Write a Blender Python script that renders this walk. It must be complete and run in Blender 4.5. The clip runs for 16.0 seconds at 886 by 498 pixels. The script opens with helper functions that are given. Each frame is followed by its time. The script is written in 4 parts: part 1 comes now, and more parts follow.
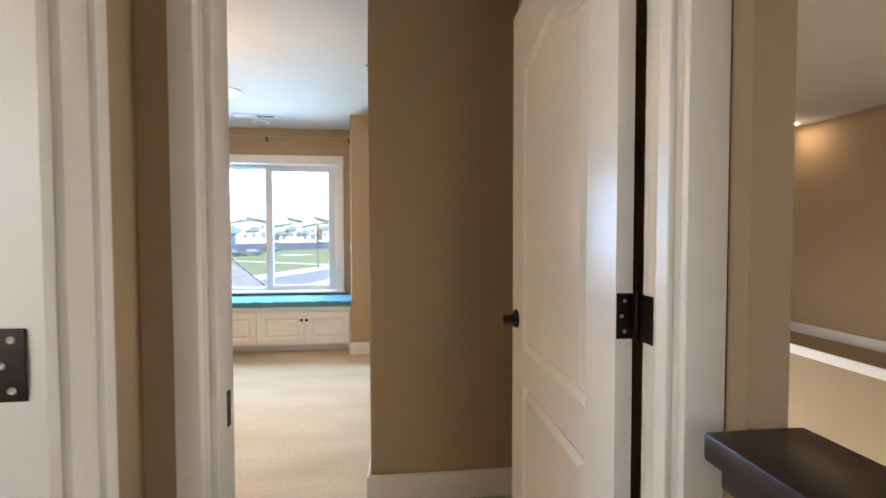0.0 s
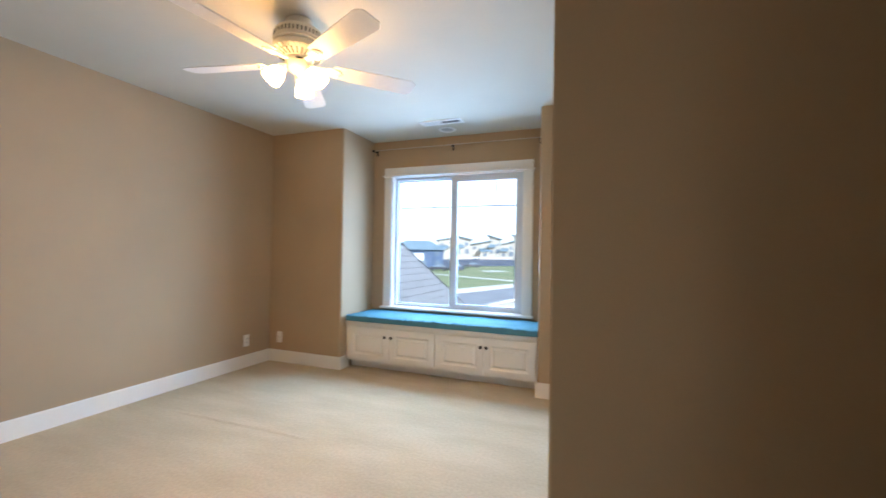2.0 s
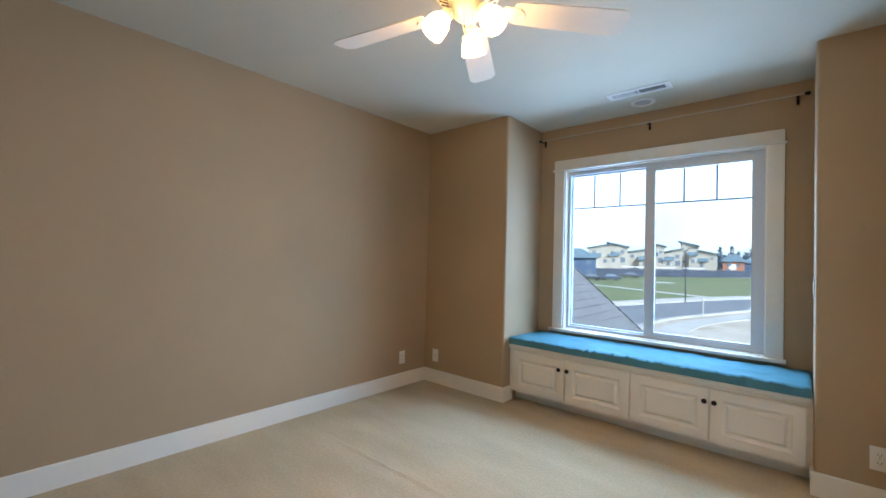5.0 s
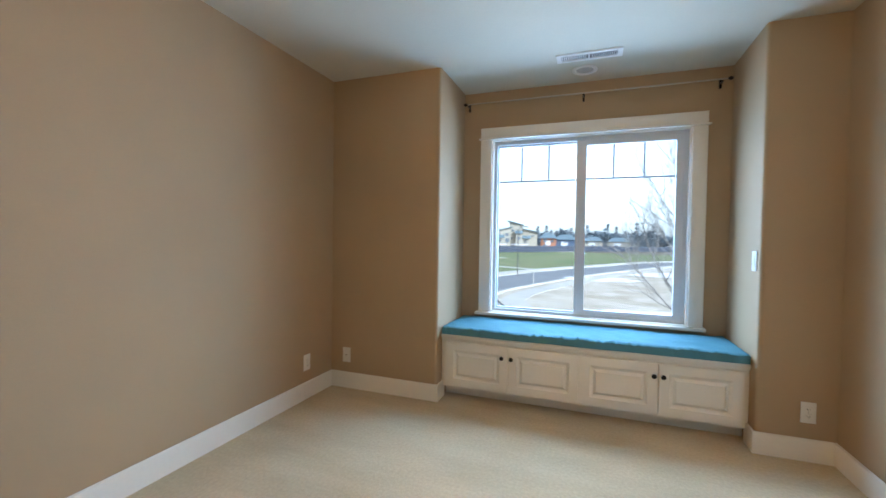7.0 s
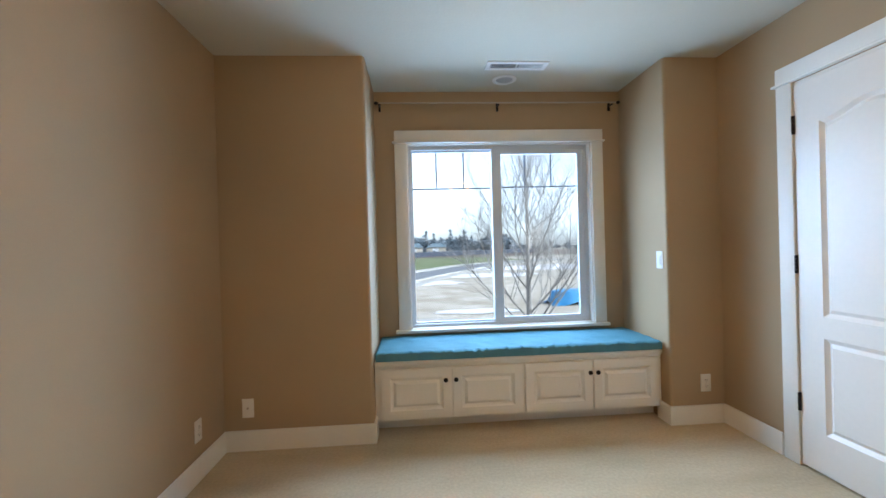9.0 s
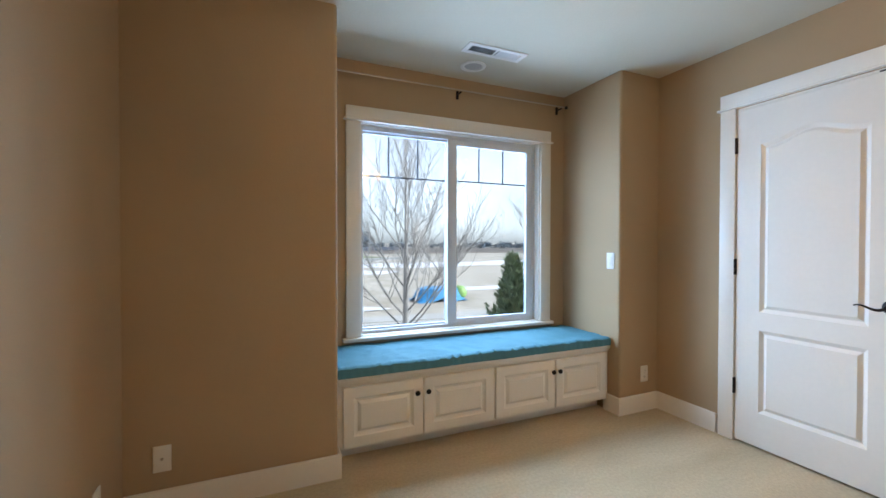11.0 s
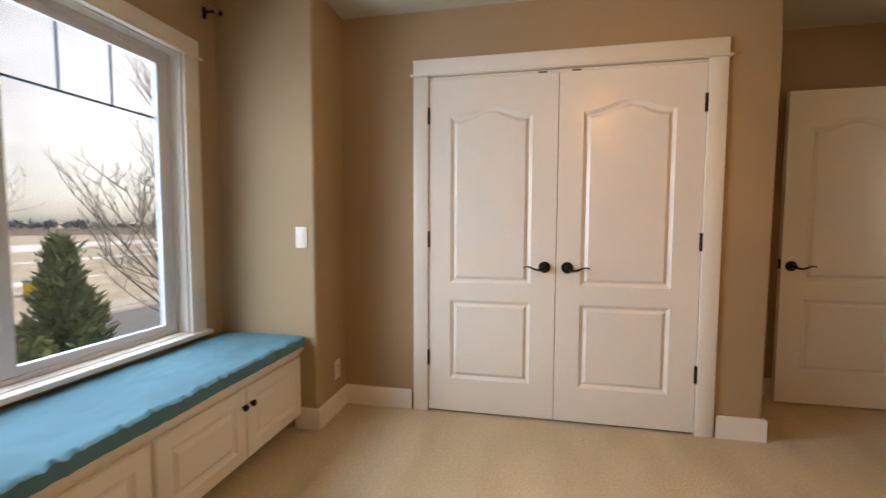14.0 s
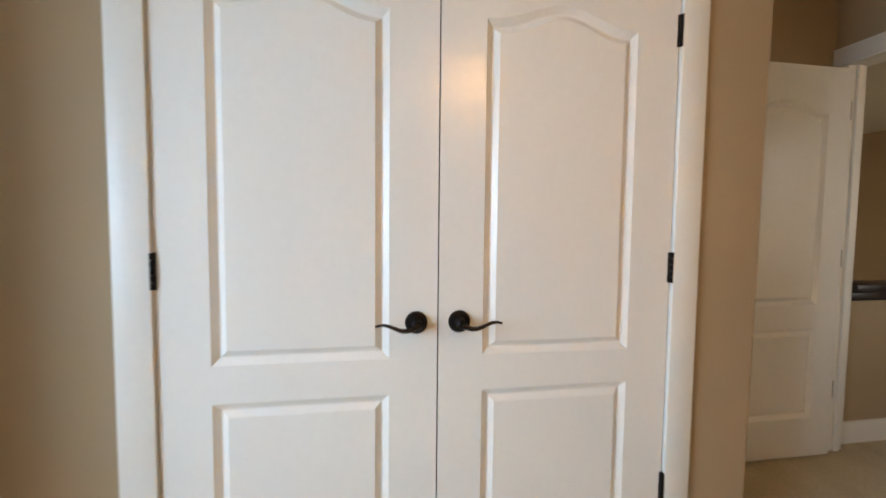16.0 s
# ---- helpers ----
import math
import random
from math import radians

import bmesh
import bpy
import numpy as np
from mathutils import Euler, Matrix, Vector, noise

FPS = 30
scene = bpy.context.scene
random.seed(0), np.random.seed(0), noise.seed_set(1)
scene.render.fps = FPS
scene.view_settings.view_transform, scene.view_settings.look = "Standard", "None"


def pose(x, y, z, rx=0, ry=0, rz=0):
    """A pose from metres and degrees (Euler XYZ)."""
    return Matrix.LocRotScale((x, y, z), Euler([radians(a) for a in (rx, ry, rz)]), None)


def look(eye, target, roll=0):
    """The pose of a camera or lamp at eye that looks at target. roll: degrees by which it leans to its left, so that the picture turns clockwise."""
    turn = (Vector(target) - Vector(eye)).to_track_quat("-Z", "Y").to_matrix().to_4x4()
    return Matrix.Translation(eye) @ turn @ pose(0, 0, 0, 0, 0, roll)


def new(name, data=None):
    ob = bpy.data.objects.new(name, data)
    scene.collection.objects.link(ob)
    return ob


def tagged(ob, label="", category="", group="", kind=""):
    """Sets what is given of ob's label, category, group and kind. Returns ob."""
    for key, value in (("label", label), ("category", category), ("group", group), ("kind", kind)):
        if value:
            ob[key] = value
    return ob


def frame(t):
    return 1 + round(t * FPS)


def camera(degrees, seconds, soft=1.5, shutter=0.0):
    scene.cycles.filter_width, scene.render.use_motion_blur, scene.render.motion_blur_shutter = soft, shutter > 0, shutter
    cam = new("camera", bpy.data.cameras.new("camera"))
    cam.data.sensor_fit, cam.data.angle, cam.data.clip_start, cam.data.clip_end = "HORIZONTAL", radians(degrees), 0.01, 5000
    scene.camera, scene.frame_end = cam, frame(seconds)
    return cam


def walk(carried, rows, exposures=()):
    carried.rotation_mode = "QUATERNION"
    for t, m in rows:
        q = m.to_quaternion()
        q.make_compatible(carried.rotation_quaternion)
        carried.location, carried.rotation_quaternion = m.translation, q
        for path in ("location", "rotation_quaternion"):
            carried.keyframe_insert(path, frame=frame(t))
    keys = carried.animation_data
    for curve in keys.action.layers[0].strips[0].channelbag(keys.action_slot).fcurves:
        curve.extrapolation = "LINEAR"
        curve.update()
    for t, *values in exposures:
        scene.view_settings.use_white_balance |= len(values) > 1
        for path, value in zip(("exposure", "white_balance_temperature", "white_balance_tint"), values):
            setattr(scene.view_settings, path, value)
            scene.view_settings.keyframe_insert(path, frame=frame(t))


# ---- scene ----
cam = camera(94.1, 16.0, shutter=0.4)
EXPOSURES = [(0.0, 3.54, 6300, 12), (1.0, 3.22, 6250, 13), (2.0, 3.22, 6000, 11), (3.0, 2.88, 6000, 10), (4.0, 2.66, 5900, 7), (6.5, 2.86, 5980, 7), (9.0, 2.72, 6350, 9), (12.5, 2.55, 7200, 14), (13.5, 2.14, 8650, 20), (14.0, 2.36, 9200, 21), (14.5, 2.3, 9400, 22), (15.0, 2.66, 8400, 17), (15.5, 2.76, 7400, 11), (16.0, 2.6, 7400, 11)]
PATH = [
    (0, (-0.234, 0.5, 1.203), (-0.034, 2.489, 1.143), -0.1),
    (0.5, (-0.222, 0.624, 1.177), (-0.003, 2.611, 1.111), 0.1),
    (1, (-0.236, 0.872, 1.204), (-0.074, 2.866, 1.203), 0.4),
    (1.5, (-0.277, 1.056, 1.198), (-0.515, 3.041, 1.216), 0.3),
    (2, (-0.253, 1.264, 1.186), (-0.975, 3.128, 1.206), 1.0),
    (2.5, (-0.302, 1.359, 1.173), (-1.337, 3.07, 1.196), 1.6),
    (3, (-0.413, 1.453, 1.198), (-1.585, 3.072, 1.273), 1.6),
    (3.5, (-0.492, 1.543, 1.224), (-1.775, 3.073, 1.329), 1.8),
    (4, (-0.53, 1.627, 1.218), (-1.875, 3.106, 1.284), 1.9),
    (4.2, (-0.562, 1.664, 1.203), (-1.926, 3.124, 1.285), 1.2),
    (6.5, (-1.423, 1.932, 1.208), (-2.366, 3.694, 1.123), 1.9),
    (7, (-1.632, 1.958, 1.188), (-2.322, 3.835, 1.142), 0.9),
    (7.5, (-1.848, 1.98, 1.217), (-2.315, 3.924, 1.2), -0.4),
    (8, (-2.06, 2.038, 1.216), (-2.333, 4.019, 1.224), -1.4),
    (8.5, (-2.273, 2.114, 1.234), (-2.323, 4.114, 1.247), -1.8),
    (9, (-2.417, 2.148, 1.215), (-2.279, 4.144, 1.208), -1.6),
    (11.5, (-3.105, 2.763, 1.213), (-2.134, 4.511, 1.189), 0.1),
    (12, (-3.106, 2.942, 1.193), (-1.939, 4.566, 1.172), -0.2),
    (12.5, (-3.038, 3.187, 1.213), (-1.616, 4.593, 1.192), -0.6),
    (13, (-3.022, 3.366, 1.194), (-1.362, 4.481, 1.148), -0.5),
    (13.5, (-2.992, 3.588, 1.18), (-1.115, 4.273, 1.103), -0.2),
    (14, (-2.841, 3.627, 1.168), (-0.884, 4.021, 1.046), 0.2),
    (14.5, (-2.562, 3.716, 1.181), (-0.574, 3.883, 1.049), 0.5),
    (15, (-2.278, 3.723, 1.177), (-0.284, 3.629, 1.046), 0.5),
    (15.2, (-2.133, 3.698, 1.186), (-0.143, 3.542, 1.056), 0.6),
    (15.5, (-1.942, 3.676, 1.19), (0.035, 3.421, 1.032), 0.5),
    (16, (-1.569, 3.643, 1.203), (0.399, 3.311, 1.086), 0.6),
]
walk(cam, [(t, look(eye, target, roll)) for t, eye, target, roll in PATH], EXPOSURES)

# ---- light ----
world = bpy.data.worlds.new("world")
scene.world = world
world.use_nodes = True
wn = world.node_tree.nodes
sky = wn.new("ShaderNodeTexSky")
sky.sky_type, sky.sun_disc = "NISHITA", False
sky.sun_elevation, sky.sun_rotation = radians(32), radians(120)
sky.air_density, sky.dust_density, sky.ozone_density = 0.9, 1.6, 0.8
wn["Background"].inputs["Strength"].default_value = 0.125
wl = world.node_tree.links
pale = wn.new("ShaderNodeHueSaturation")           # thin cloud takes most of the blue out of the sky
pale.inputs["Saturation"].default_value = 0.3
cloud_at, cloud, veil, clouded = wn.new("ShaderNodeTexCoord"), wn.new("ShaderNodeTexNoise"), wn.new("ShaderNodeMapRange"), wn.new("ShaderNodeMix")
cloud.inputs["Scale"].default_value, cloud.inputs["Detail"].default_value = 5.0, 6.0
veil.inputs["From Min"].default_value, veil.inputs["From Max"].default_value = 0.3, 0.7
veil.inputs["To Min"].default_value, veil.inputs["To Max"].default_value = 0.85, 1.45
clouded.data_type, clouded.blend_type = "RGBA", "MULTIPLY"
clouded.inputs["Factor"].default_value = 1.0
wl.new(cloud_at.outputs["Generated"], cloud.inputs["Vector"])
wl.new(cloud.outputs["Fac"], veil.inputs["Value"])
wl.new(sky.outputs[0], pale.inputs["Color"])
wl.new(pale.outputs[0], clouded.inputs["A"])
wl.new(veil.outputs["Result"], clouded.inputs["B"])
wl.new(clouded.outputs["Result"], wn["Background"].inputs["Color"])

sun = new("sun", bpy.data.lights.new("sun", "SUN"))
sun.data.energy, sun.data.angle, sun.data.color = 2.0, radians(12), (1.0, 0.95, 0.88)
sun.matrix_world = look((0, 0, 30), (math.sin(radians(300)) * 30, math.cos(radians(300)) * 30, 30 - math.tan(radians(32)) * 30))


def lamp(name, place, watts, colour, radius):
    ob = new(name, bpy.data.lights.new(name, "POINT"))
    ob.location, ob.data.energy, ob.data.color, ob.data.shadow_soft_size = place, watts, colour, radius
    return ob


# area lamp added just outside the window, to strengthen the sky's light
day = new("window_sky_boost", bpy.data.lights.new("window_sky_boost", "AREA"))
day.data.shape, day.data.size, day.data.size_y = "RECTANGLE", 2.3, 1.9
day.data.energy, day.data.color = 46.0, (0.47, 0.69, 1.0)
day.data.spread = radians(180)
day.matrix_world = look((-1.724, 5.98, 1.55), (-1.724, 4.98, 1.15))

FAN = (-1.803, 3.053)
SHADE_ANGLES = (-124, -4, 116)
for a in SHADE_ANGLES:
    # a bulb that shines out of the mouth of its shade
    bulb = new("fan_bulb_light", bpy.data.lights.new("fan_bulb_light", "SPOT"))
    bulb.data.energy, bulb.data.color, bulb.data.shadow_soft_size = 1.1, (1.0, 0.46, 0.11), 0.03
    bulb.data.spot_size, bulb.data.spot_blend = radians(118), 0.7
    ca, sa = math.cos(radians(a)), math.sin(radians(a))
    bulb.matrix_world = look((FAN[0] + 0.152 * ca, FAN[1] + 0.152 * sa, 2.055), (FAN[0] + 0.45 * ca, FAN[1] + 0.45 * sa, 1.30))
    lamp("fan_shade_light", (FAN[0] + 0.15 * ca, FAN[1] + 0.15 * sa, 2.05), 0.20, (1.0, 0.42, 0.08), 0.03)
lamp("stair_downlight_light", (3.98, 4.62, 2.34), 0.10, (1.0, 0.70, 0.50), 0.05)


# ---- materials ----
def material(name, base, rough=0.5, metal=0.0, vary=0.08, scale=6.0, fine=120.0, bump=0.1, bump_scale=None, spec=0.5, second=None, emit=None, strength=0.0, stretch=None):
    """A procedural surface: colour varied at two scales, with fine relief."""
    m = bpy.data.materials.new(name)
    m.use_nodes = True
    nt = m.node_tree
    n, l = nt.nodes, nt.links
    b = n["Principled BSDF"]
    tc = n.new("ShaderNodeTexCoord")
    big = n.new("ShaderNodeTexNoise")
    big.inputs["Scale"].default_value, big.inputs["Detail"].default_value = scale, 4.0
    small = n.new("ShaderNodeTexNoise")
    small.inputs["Scale"].default_value, small.inputs["Detail"].default_value = fine, 3.0
    if stretch:
        mp = n.new("ShaderNodeMapping")
        mp.inputs["Scale"].default_value, mp.inputs["Rotation"].default_value = stretch, (0, 0, 0.5)
        l.new(tc.outputs["Object"], mp.inputs["Vector"])
        l.new(mp.outputs["Vector"], big.inputs["Vector"])
    else:
        l.new(tc.outputs["Object"], big.inputs["Vector"])
    l.new(tc.outputs["Object"], small.inputs["Vector"])
    mix = n.new("ShaderNodeMix")
    mix.data_type = "RGBA"
    other = second or [c * (1 - vary * 2.2) for c in base]
    mix.inputs["A"].default_value, mix.inputs["B"].default_value = (*base, 1), (*other, 1)
    ramp = n.new("ShaderNodeMapRange")
    ramp.inputs["From Min"].default_value, ramp.inputs["From Max"].default_value = 0.35, 0.7
    l.new(big.outputs["Fac"], ramp.inputs["Value"])
    l.new(ramp.outputs["Result"], mix.inputs["Factor"])
    mul = n.new("ShaderNodeMix")
    mul.data_type, mul.blend_type = "RGBA", "MULTIPLY"
    mul.inputs["Factor"].default_value = min(1.0, vary * 3)
    grey = n.new("ShaderNodeMapRange")
    grey.inputs["From Min"].default_value, grey.inputs["From Max"].default_value = 0.3, 0.7
    grey.inputs["To Min"].default_value, grey.inputs["To Max"].default_value = 0.7, 1.1
    l.new(small.outputs["Fac"], grey.inputs["Value"])
    l.new(mix.outputs["Result"], mul.inputs["A"])
    l.new(grey.outputs["Result"], mul.inputs["B"])
    l.new(mul.outputs["Result"], b.inputs["Base Color"])
    b.inputs["Roughness"].default_value, b.inputs["Metallic"].default_value = rough, metal
    b.inputs["Specular IOR Level"].default_value = spec
    if bump:
        bp = n.new("ShaderNodeBump")
        bp.inputs["Strength"].default_value, bp.inputs["Distance"].default_value = bump, 0.004
        if bump_scale:
            tex = n.new("ShaderNodeTexNoise")
            tex.inputs["Scale"].default_value, tex.inputs["Detail"].default_value = bump_scale, 5.0
            l.new(tc.outputs["Object"], tex.inputs["Vector"])
            l.new(tex.outputs["Fac"], bp.inputs["Height"])
        else:
            l.new(small.outputs["Fac"], bp.inputs["Height"])
        l.new(bp.outputs["Normal"], b.inputs["Normal"])
    if emit:
        b.inputs["Emission Color"].default_value, b.inputs["Emission Strength"].default_value = (*emit, 1), strength
    return m


M_WALL = material("tan_wall_paint", (0.415, 0.302, 0.182), 0.75, vary=0.03, scale=1.5, fine=260, bump=0.12, bump_scale=90, spec=0.3)
M_CEIL = material("ceiling_paint", (0.62, 0.588, 0.49), 0.85, vary=0.02, scale=2, fine=90, bump=0.25, bump_scale=60, spec=0.2)
M_TRIM = material("white_trim_paint", (0.80, 0.77, 0.70), 0.35, vary=0.02, scale=3, fine=60, bump=0.03)
M_DOOR = material("white_door_paint", (0.80, 0.77, 0.71), 0.26, vary=0.02, scale=2, fine=40, bump=0.05, bump_scale=55)
M_CARPET = material("beige_carpet", (0.60, 0.505, 0.35), 0.95, vary=0.12, scale=1.6, fine=60, bump=1.0, bump_scale=130, spec=0.05, second=(0.50, 0.415, 0.275), stretch=(0.9, 2.6, 1.0))
M_BRONZE = material("oil_rubbed_bronze", (0.018, 0.014, 0.012), 0.32, metal=0.7, vary=0.1, scale=30, fine=200, bump=0.02)
M_VINYL = material("white_vinyl", (0.60, 0.63, 0.66), 0.4, vary=0.01, scale=5, fine=50, bump=0.0)
M_MUNTIN = material("grid_bar_paint", (0.17, 0.18, 0.20), 0.5, vary=0.03, bump=0.0)
M_PLASTIC = material("white_plastic", (0.74, 0.715, 0.66), 0.4, vary=0.01, bump=0.0)
M_SLOT = material("dark_slot", (0.02, 0.02, 0.02), 0.8, vary=0.05, bump=0.0)
M_CUSHION = material("teal_cushion_fabric", (0.095, 0.245, 0.31), 0.9, vary=0.06, scale=5, fine=400, bump=0.35, bump_scale=420, spec=0.1)
M_ROD = material("brushed_nickel_rod", (0.46, 0.41, 0.34), 0.4, metal=0.6, vary=0.03, bump=0.0)
M_FAN = material("ivory_fan_enamel", (0.78, 0.73, 0.62), 0.35, vary=0.02, bump=0.02)
M_BLADE = material("white_fan_blade", (0.78, 0.75, 0.69), 0.45, vary=0.03, scale=4, fine=60, bump=0.03)
M_SHADE = material("lit_frosted_glass", (0.9, 0.85, 0.75), 0.5, vary=0.01, bump=0.0, emit=(1.0, 0.56, 0.20), strength=6.5)
M_DARKWOOD = material("dark_stained_wood", (0.022, 0.012, 0.010), 0.34, vary=0.2, scale=3, fine=90, bump=0.04)
M_VENT = material("white_metal_grille", (0.80, 0.79, 0.76), 0.4, vary=0.02, bump=0.0)
M_LENS = material("frosted_lamp_lens", (0.45, 0.45, 0.44), 0.5, vary=0.02, bump=0.0)
M_DOWN = material("lit_lamp_lens", (0.9, 0.85, 0.75), 0.5, vary=0.01, bump=0.0, emit=(1.0, 0.75, 0.5), strength=5.0)
M_SHINGLE = material("grey_roof_shingle", (0.17, 0.17, 0.175), 0.9, vary=0.14, scale=5, fine=60, bump=0.5, bump_scale=120)
M_ASPHALT = material("asphalt", (0.15, 0.155, 0.165), 0.6, vary=0.1, scale=0.4, fine=30, bump=0.2)
M_CONCRETE = material("concrete", (0.42, 0.40, 0.37), 0.85, vary=0.08, scale=0.6, fine=20, bump=0.1)
M_LAWN = material("winter_lawn", (0.10, 0.135, 0.045), 0.95, vary=0.14, scale=0.12, fine=6, bump=0.3, second=(0.16, 0.16, 0.07))
M_DIRT = material("pale_bare_ground", (0.34, 0.285, 0.22), 0.95, vary=0.3, scale=0.5, fine=3.5, bump=0.3, second=(0.50, 0.45, 0.38))
M_FENCE = material("blue_grey_fence", (0.05, 0.06, 0.085), 0.8, vary=0.1, scale=0.3, fine=4, bump=0.1)
M_BARK = material("grey_bark", (0.38, 0.355, 0.33), 0.9, vary=0.15, scale=8, fine=60, bump=0.5)
M_NEEDLE = material("conifer_needles", (0.17, 0.25, 0.13), 0.85, vary=0.2, scale=4, fine=40, bump=0.3, second=(0.25, 0.29, 0.15))
M_SHRUB = material("light_evergreen", (0.20, 0.25, 0.10), 0.85, vary=0.2, scale=4, fine=40, bump=0.3, second=(0.26, 0.28, 0.13))
# aerial haze is put into this colour: paler and bluer than the leaves
M_HEDGE = material("hazed_tree_foliage", (0.15, 0.19, 0.225), 0.95, vary=0.2, scale=0.2, fine=2, bump=0.3)
M_GREEN = material("lime_green_plastic", (0.22, 0.38, 0.10), 0.5, vary=0.05, bump=0.05)
M_YELLOW = material("yellow_plastic", (0.60, 0.38, 0.03), 0.5, vary=0.05, bump=0.05)
M_TARP = material("blue_tarp", (0.03, 0.22, 0.45), 0.6, vary=0.1, scale=2, fine=30, bump=0.3, bump_scale=6)
M_ROOFFAR = material("far_roof_shingle", (0.13, 0.18, 0.21), 0.9, vary=0.1, scale=0.5, fine=4, bump=0.1)
M_STUCCO = material("cream_stucco", (0.38, 0.34, 0.275), 0.9, vary=0.05, scale=0.3, fine=4, bump=0.1)
M_SIDING = material("blue_siding", (0.06, 0.09, 0.15), 0.8, vary=0.05, scale=0.4, fine=5, bump=0.1)
M_ORANGE = material("terracotta_siding", (0.36, 0.15, 0.08), 0.8, vary=0.05, scale=0.4, fine=5, bump=0.1)
M_PANE = material("dark_window_glass", (0.13, 0.16, 0.19), 0.08, vary=0.02, bump=0.0)
M_HILL = material("brown_far_hill", (0.13, 0.10, 0.075), 0.95, vary=0.2, scale=0.02, fine=0.3, bump=0.1)
M_SNOW = material("old_snow", (0.66, 0.67, 0.69), 0.8, vary=0.06, scale=0.3, fine=3, bump=0.2)
M_STEEL = material("dark_painted_steel", (0.05, 0.05, 0.055), 0.5, metal=0.3, vary=0.05, bump=0.0)

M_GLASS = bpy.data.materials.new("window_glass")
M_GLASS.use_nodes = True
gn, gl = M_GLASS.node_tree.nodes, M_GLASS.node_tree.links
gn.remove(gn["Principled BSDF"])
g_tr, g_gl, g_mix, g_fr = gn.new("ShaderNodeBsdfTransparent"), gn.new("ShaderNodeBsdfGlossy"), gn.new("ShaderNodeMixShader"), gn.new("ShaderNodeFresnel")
# grey-blue tint, put in to dim and cool the view outdoors
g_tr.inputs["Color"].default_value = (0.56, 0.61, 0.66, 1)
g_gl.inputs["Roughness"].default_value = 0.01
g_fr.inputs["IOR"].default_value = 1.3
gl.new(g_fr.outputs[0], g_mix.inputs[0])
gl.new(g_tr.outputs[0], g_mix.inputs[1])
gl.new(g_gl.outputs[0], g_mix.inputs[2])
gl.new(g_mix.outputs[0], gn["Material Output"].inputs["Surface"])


# ---- mesh helpers ----
def link(name, bm, mat, parent=None, label="", smooth=False):
    bmesh.ops.recalc_face_normals(bm, faces=bm.faces)
    me = bpy.data.meshes.new(name)
    bm.to_mesh(me)
    bm.free()
    me.materials.append(mat)
    if smooth:
        me.polygons.foreach_set("use_smooth", [True] * len(me.polygons))
        me.set_sharp_from_angle(angle=radians(35))
    ob = new(name, me)
    if parent:
        ob.parent = parent
    if label:
        ob["label"] = label
    return ob


def part(name, bm, mat, parent, label="", smooth=False):
    return link(name, bm, mat, parent, label, smooth)


def thing(name, label, category, place=(0, 0, 0), turn=0.0, group="", kind=""):
    ob = new(name)
    ob.empty_display_size = 0.1
    ob.matrix_basis = pose(*place, 0, 0, turn)
    return tagged(ob, label, category, group, kind)


def box(x0, x1, y0, y1, z0, z1, bevel=0.0, bm=None, segments=2):
    mine = bmesh.new()
    r = bmesh.ops.create_cube(mine, size=1.0)
    for v in r["verts"]:
        v.co = Vector(((x0 + x1) / 2 + v.co.x * (x1 - x0), (y0 + y1) / 2 + v.co.y * (y1 - y0), (z0 + z1) / 2 + v.co.z * (z1 - z0)))
    if bevel:
        bmesh.ops.bevel(mine, geom=list(mine.edges), offset=bevel, segments=segments, affect="EDGES", profile=0.5)
    if bm is None:
        return mine
    me = bpy.data.meshes.new("tmp")
    mine.to_mesh(me)
    mine.free()
    bm.from_mesh(me)
    bpy.data.meshes.remove(me)
    return bm


def round_edges(bm, test, offset, segments=4):
    es = [e for e in bm.edges if test(e.verts[0].co, e.verts[1].co)]
    bmesh.ops.bevel(bm, geom=es, offset=offset, segments=segments, affect="EDGES", profile=0.5)
    return bm


def lathe(profile, steps=24, axis="Z"):
    """A turned shape from (radius, height) pairs."""
    bm = bmesh.new()
    rings = []
    for r, h in profile:
        ring = []
        for i in range(steps):
            a = 2 * math.pi * i / steps
            ring.append(bm.verts.new((max(r, 1e-4) * math.cos(a), max(r, 1e-4) * math.sin(a), h)))
        rings.append(ring)
    for a, b in zip(rings, rings[1:]):
        for i in range(steps):
            bm.faces.new((a[i], a[(i + 1) % steps], b[(i + 1) % steps], b[i]))
    bm.faces.new(rings[0])
    bm.faces.new(rings[-1])
    if axis == "X":
        bm.transform(pose(0, 0, 0, 0, 90, 0))
    if axis == "Y":
        bm.transform(pose(0, 0, 0, -90, 0, 0))
    return bm


def tube(points, radii, steps=8, bm=None):
    """A round bar along points."""
    bm = bm or bmesh.new()
    rings = []
    pts = [Vector(p) for p in points]
    for i, p in enumerate(pts):
        d = (pts[min(i + 1, len(pts) - 1)] - pts[max(i - 1, 0)]).normalized()
        side = d.cross(Vector((0, 0, 1)) if abs(d.z) < 0.9 else Vector((1, 0, 0))).normalized()
        up = side.cross(d)
        r = radii[i] if isinstance(radii, (list, tuple)) else radii
        rings.append([bm.verts.new(p + r * (math.cos(2 * math.pi * k / steps) * side + math.sin(2 * math.pi * k / steps) * up)) for k in range(steps)])
    for a, b in zip(rings, rings[1:]):
        for k in range(steps):
            bm.faces.new((a[k], a[(k + 1) % steps], b[(k + 1) % steps], b[k]))
    bm.faces.new(rings[0])
    bm.faces.new(rings[-1])
    return bm


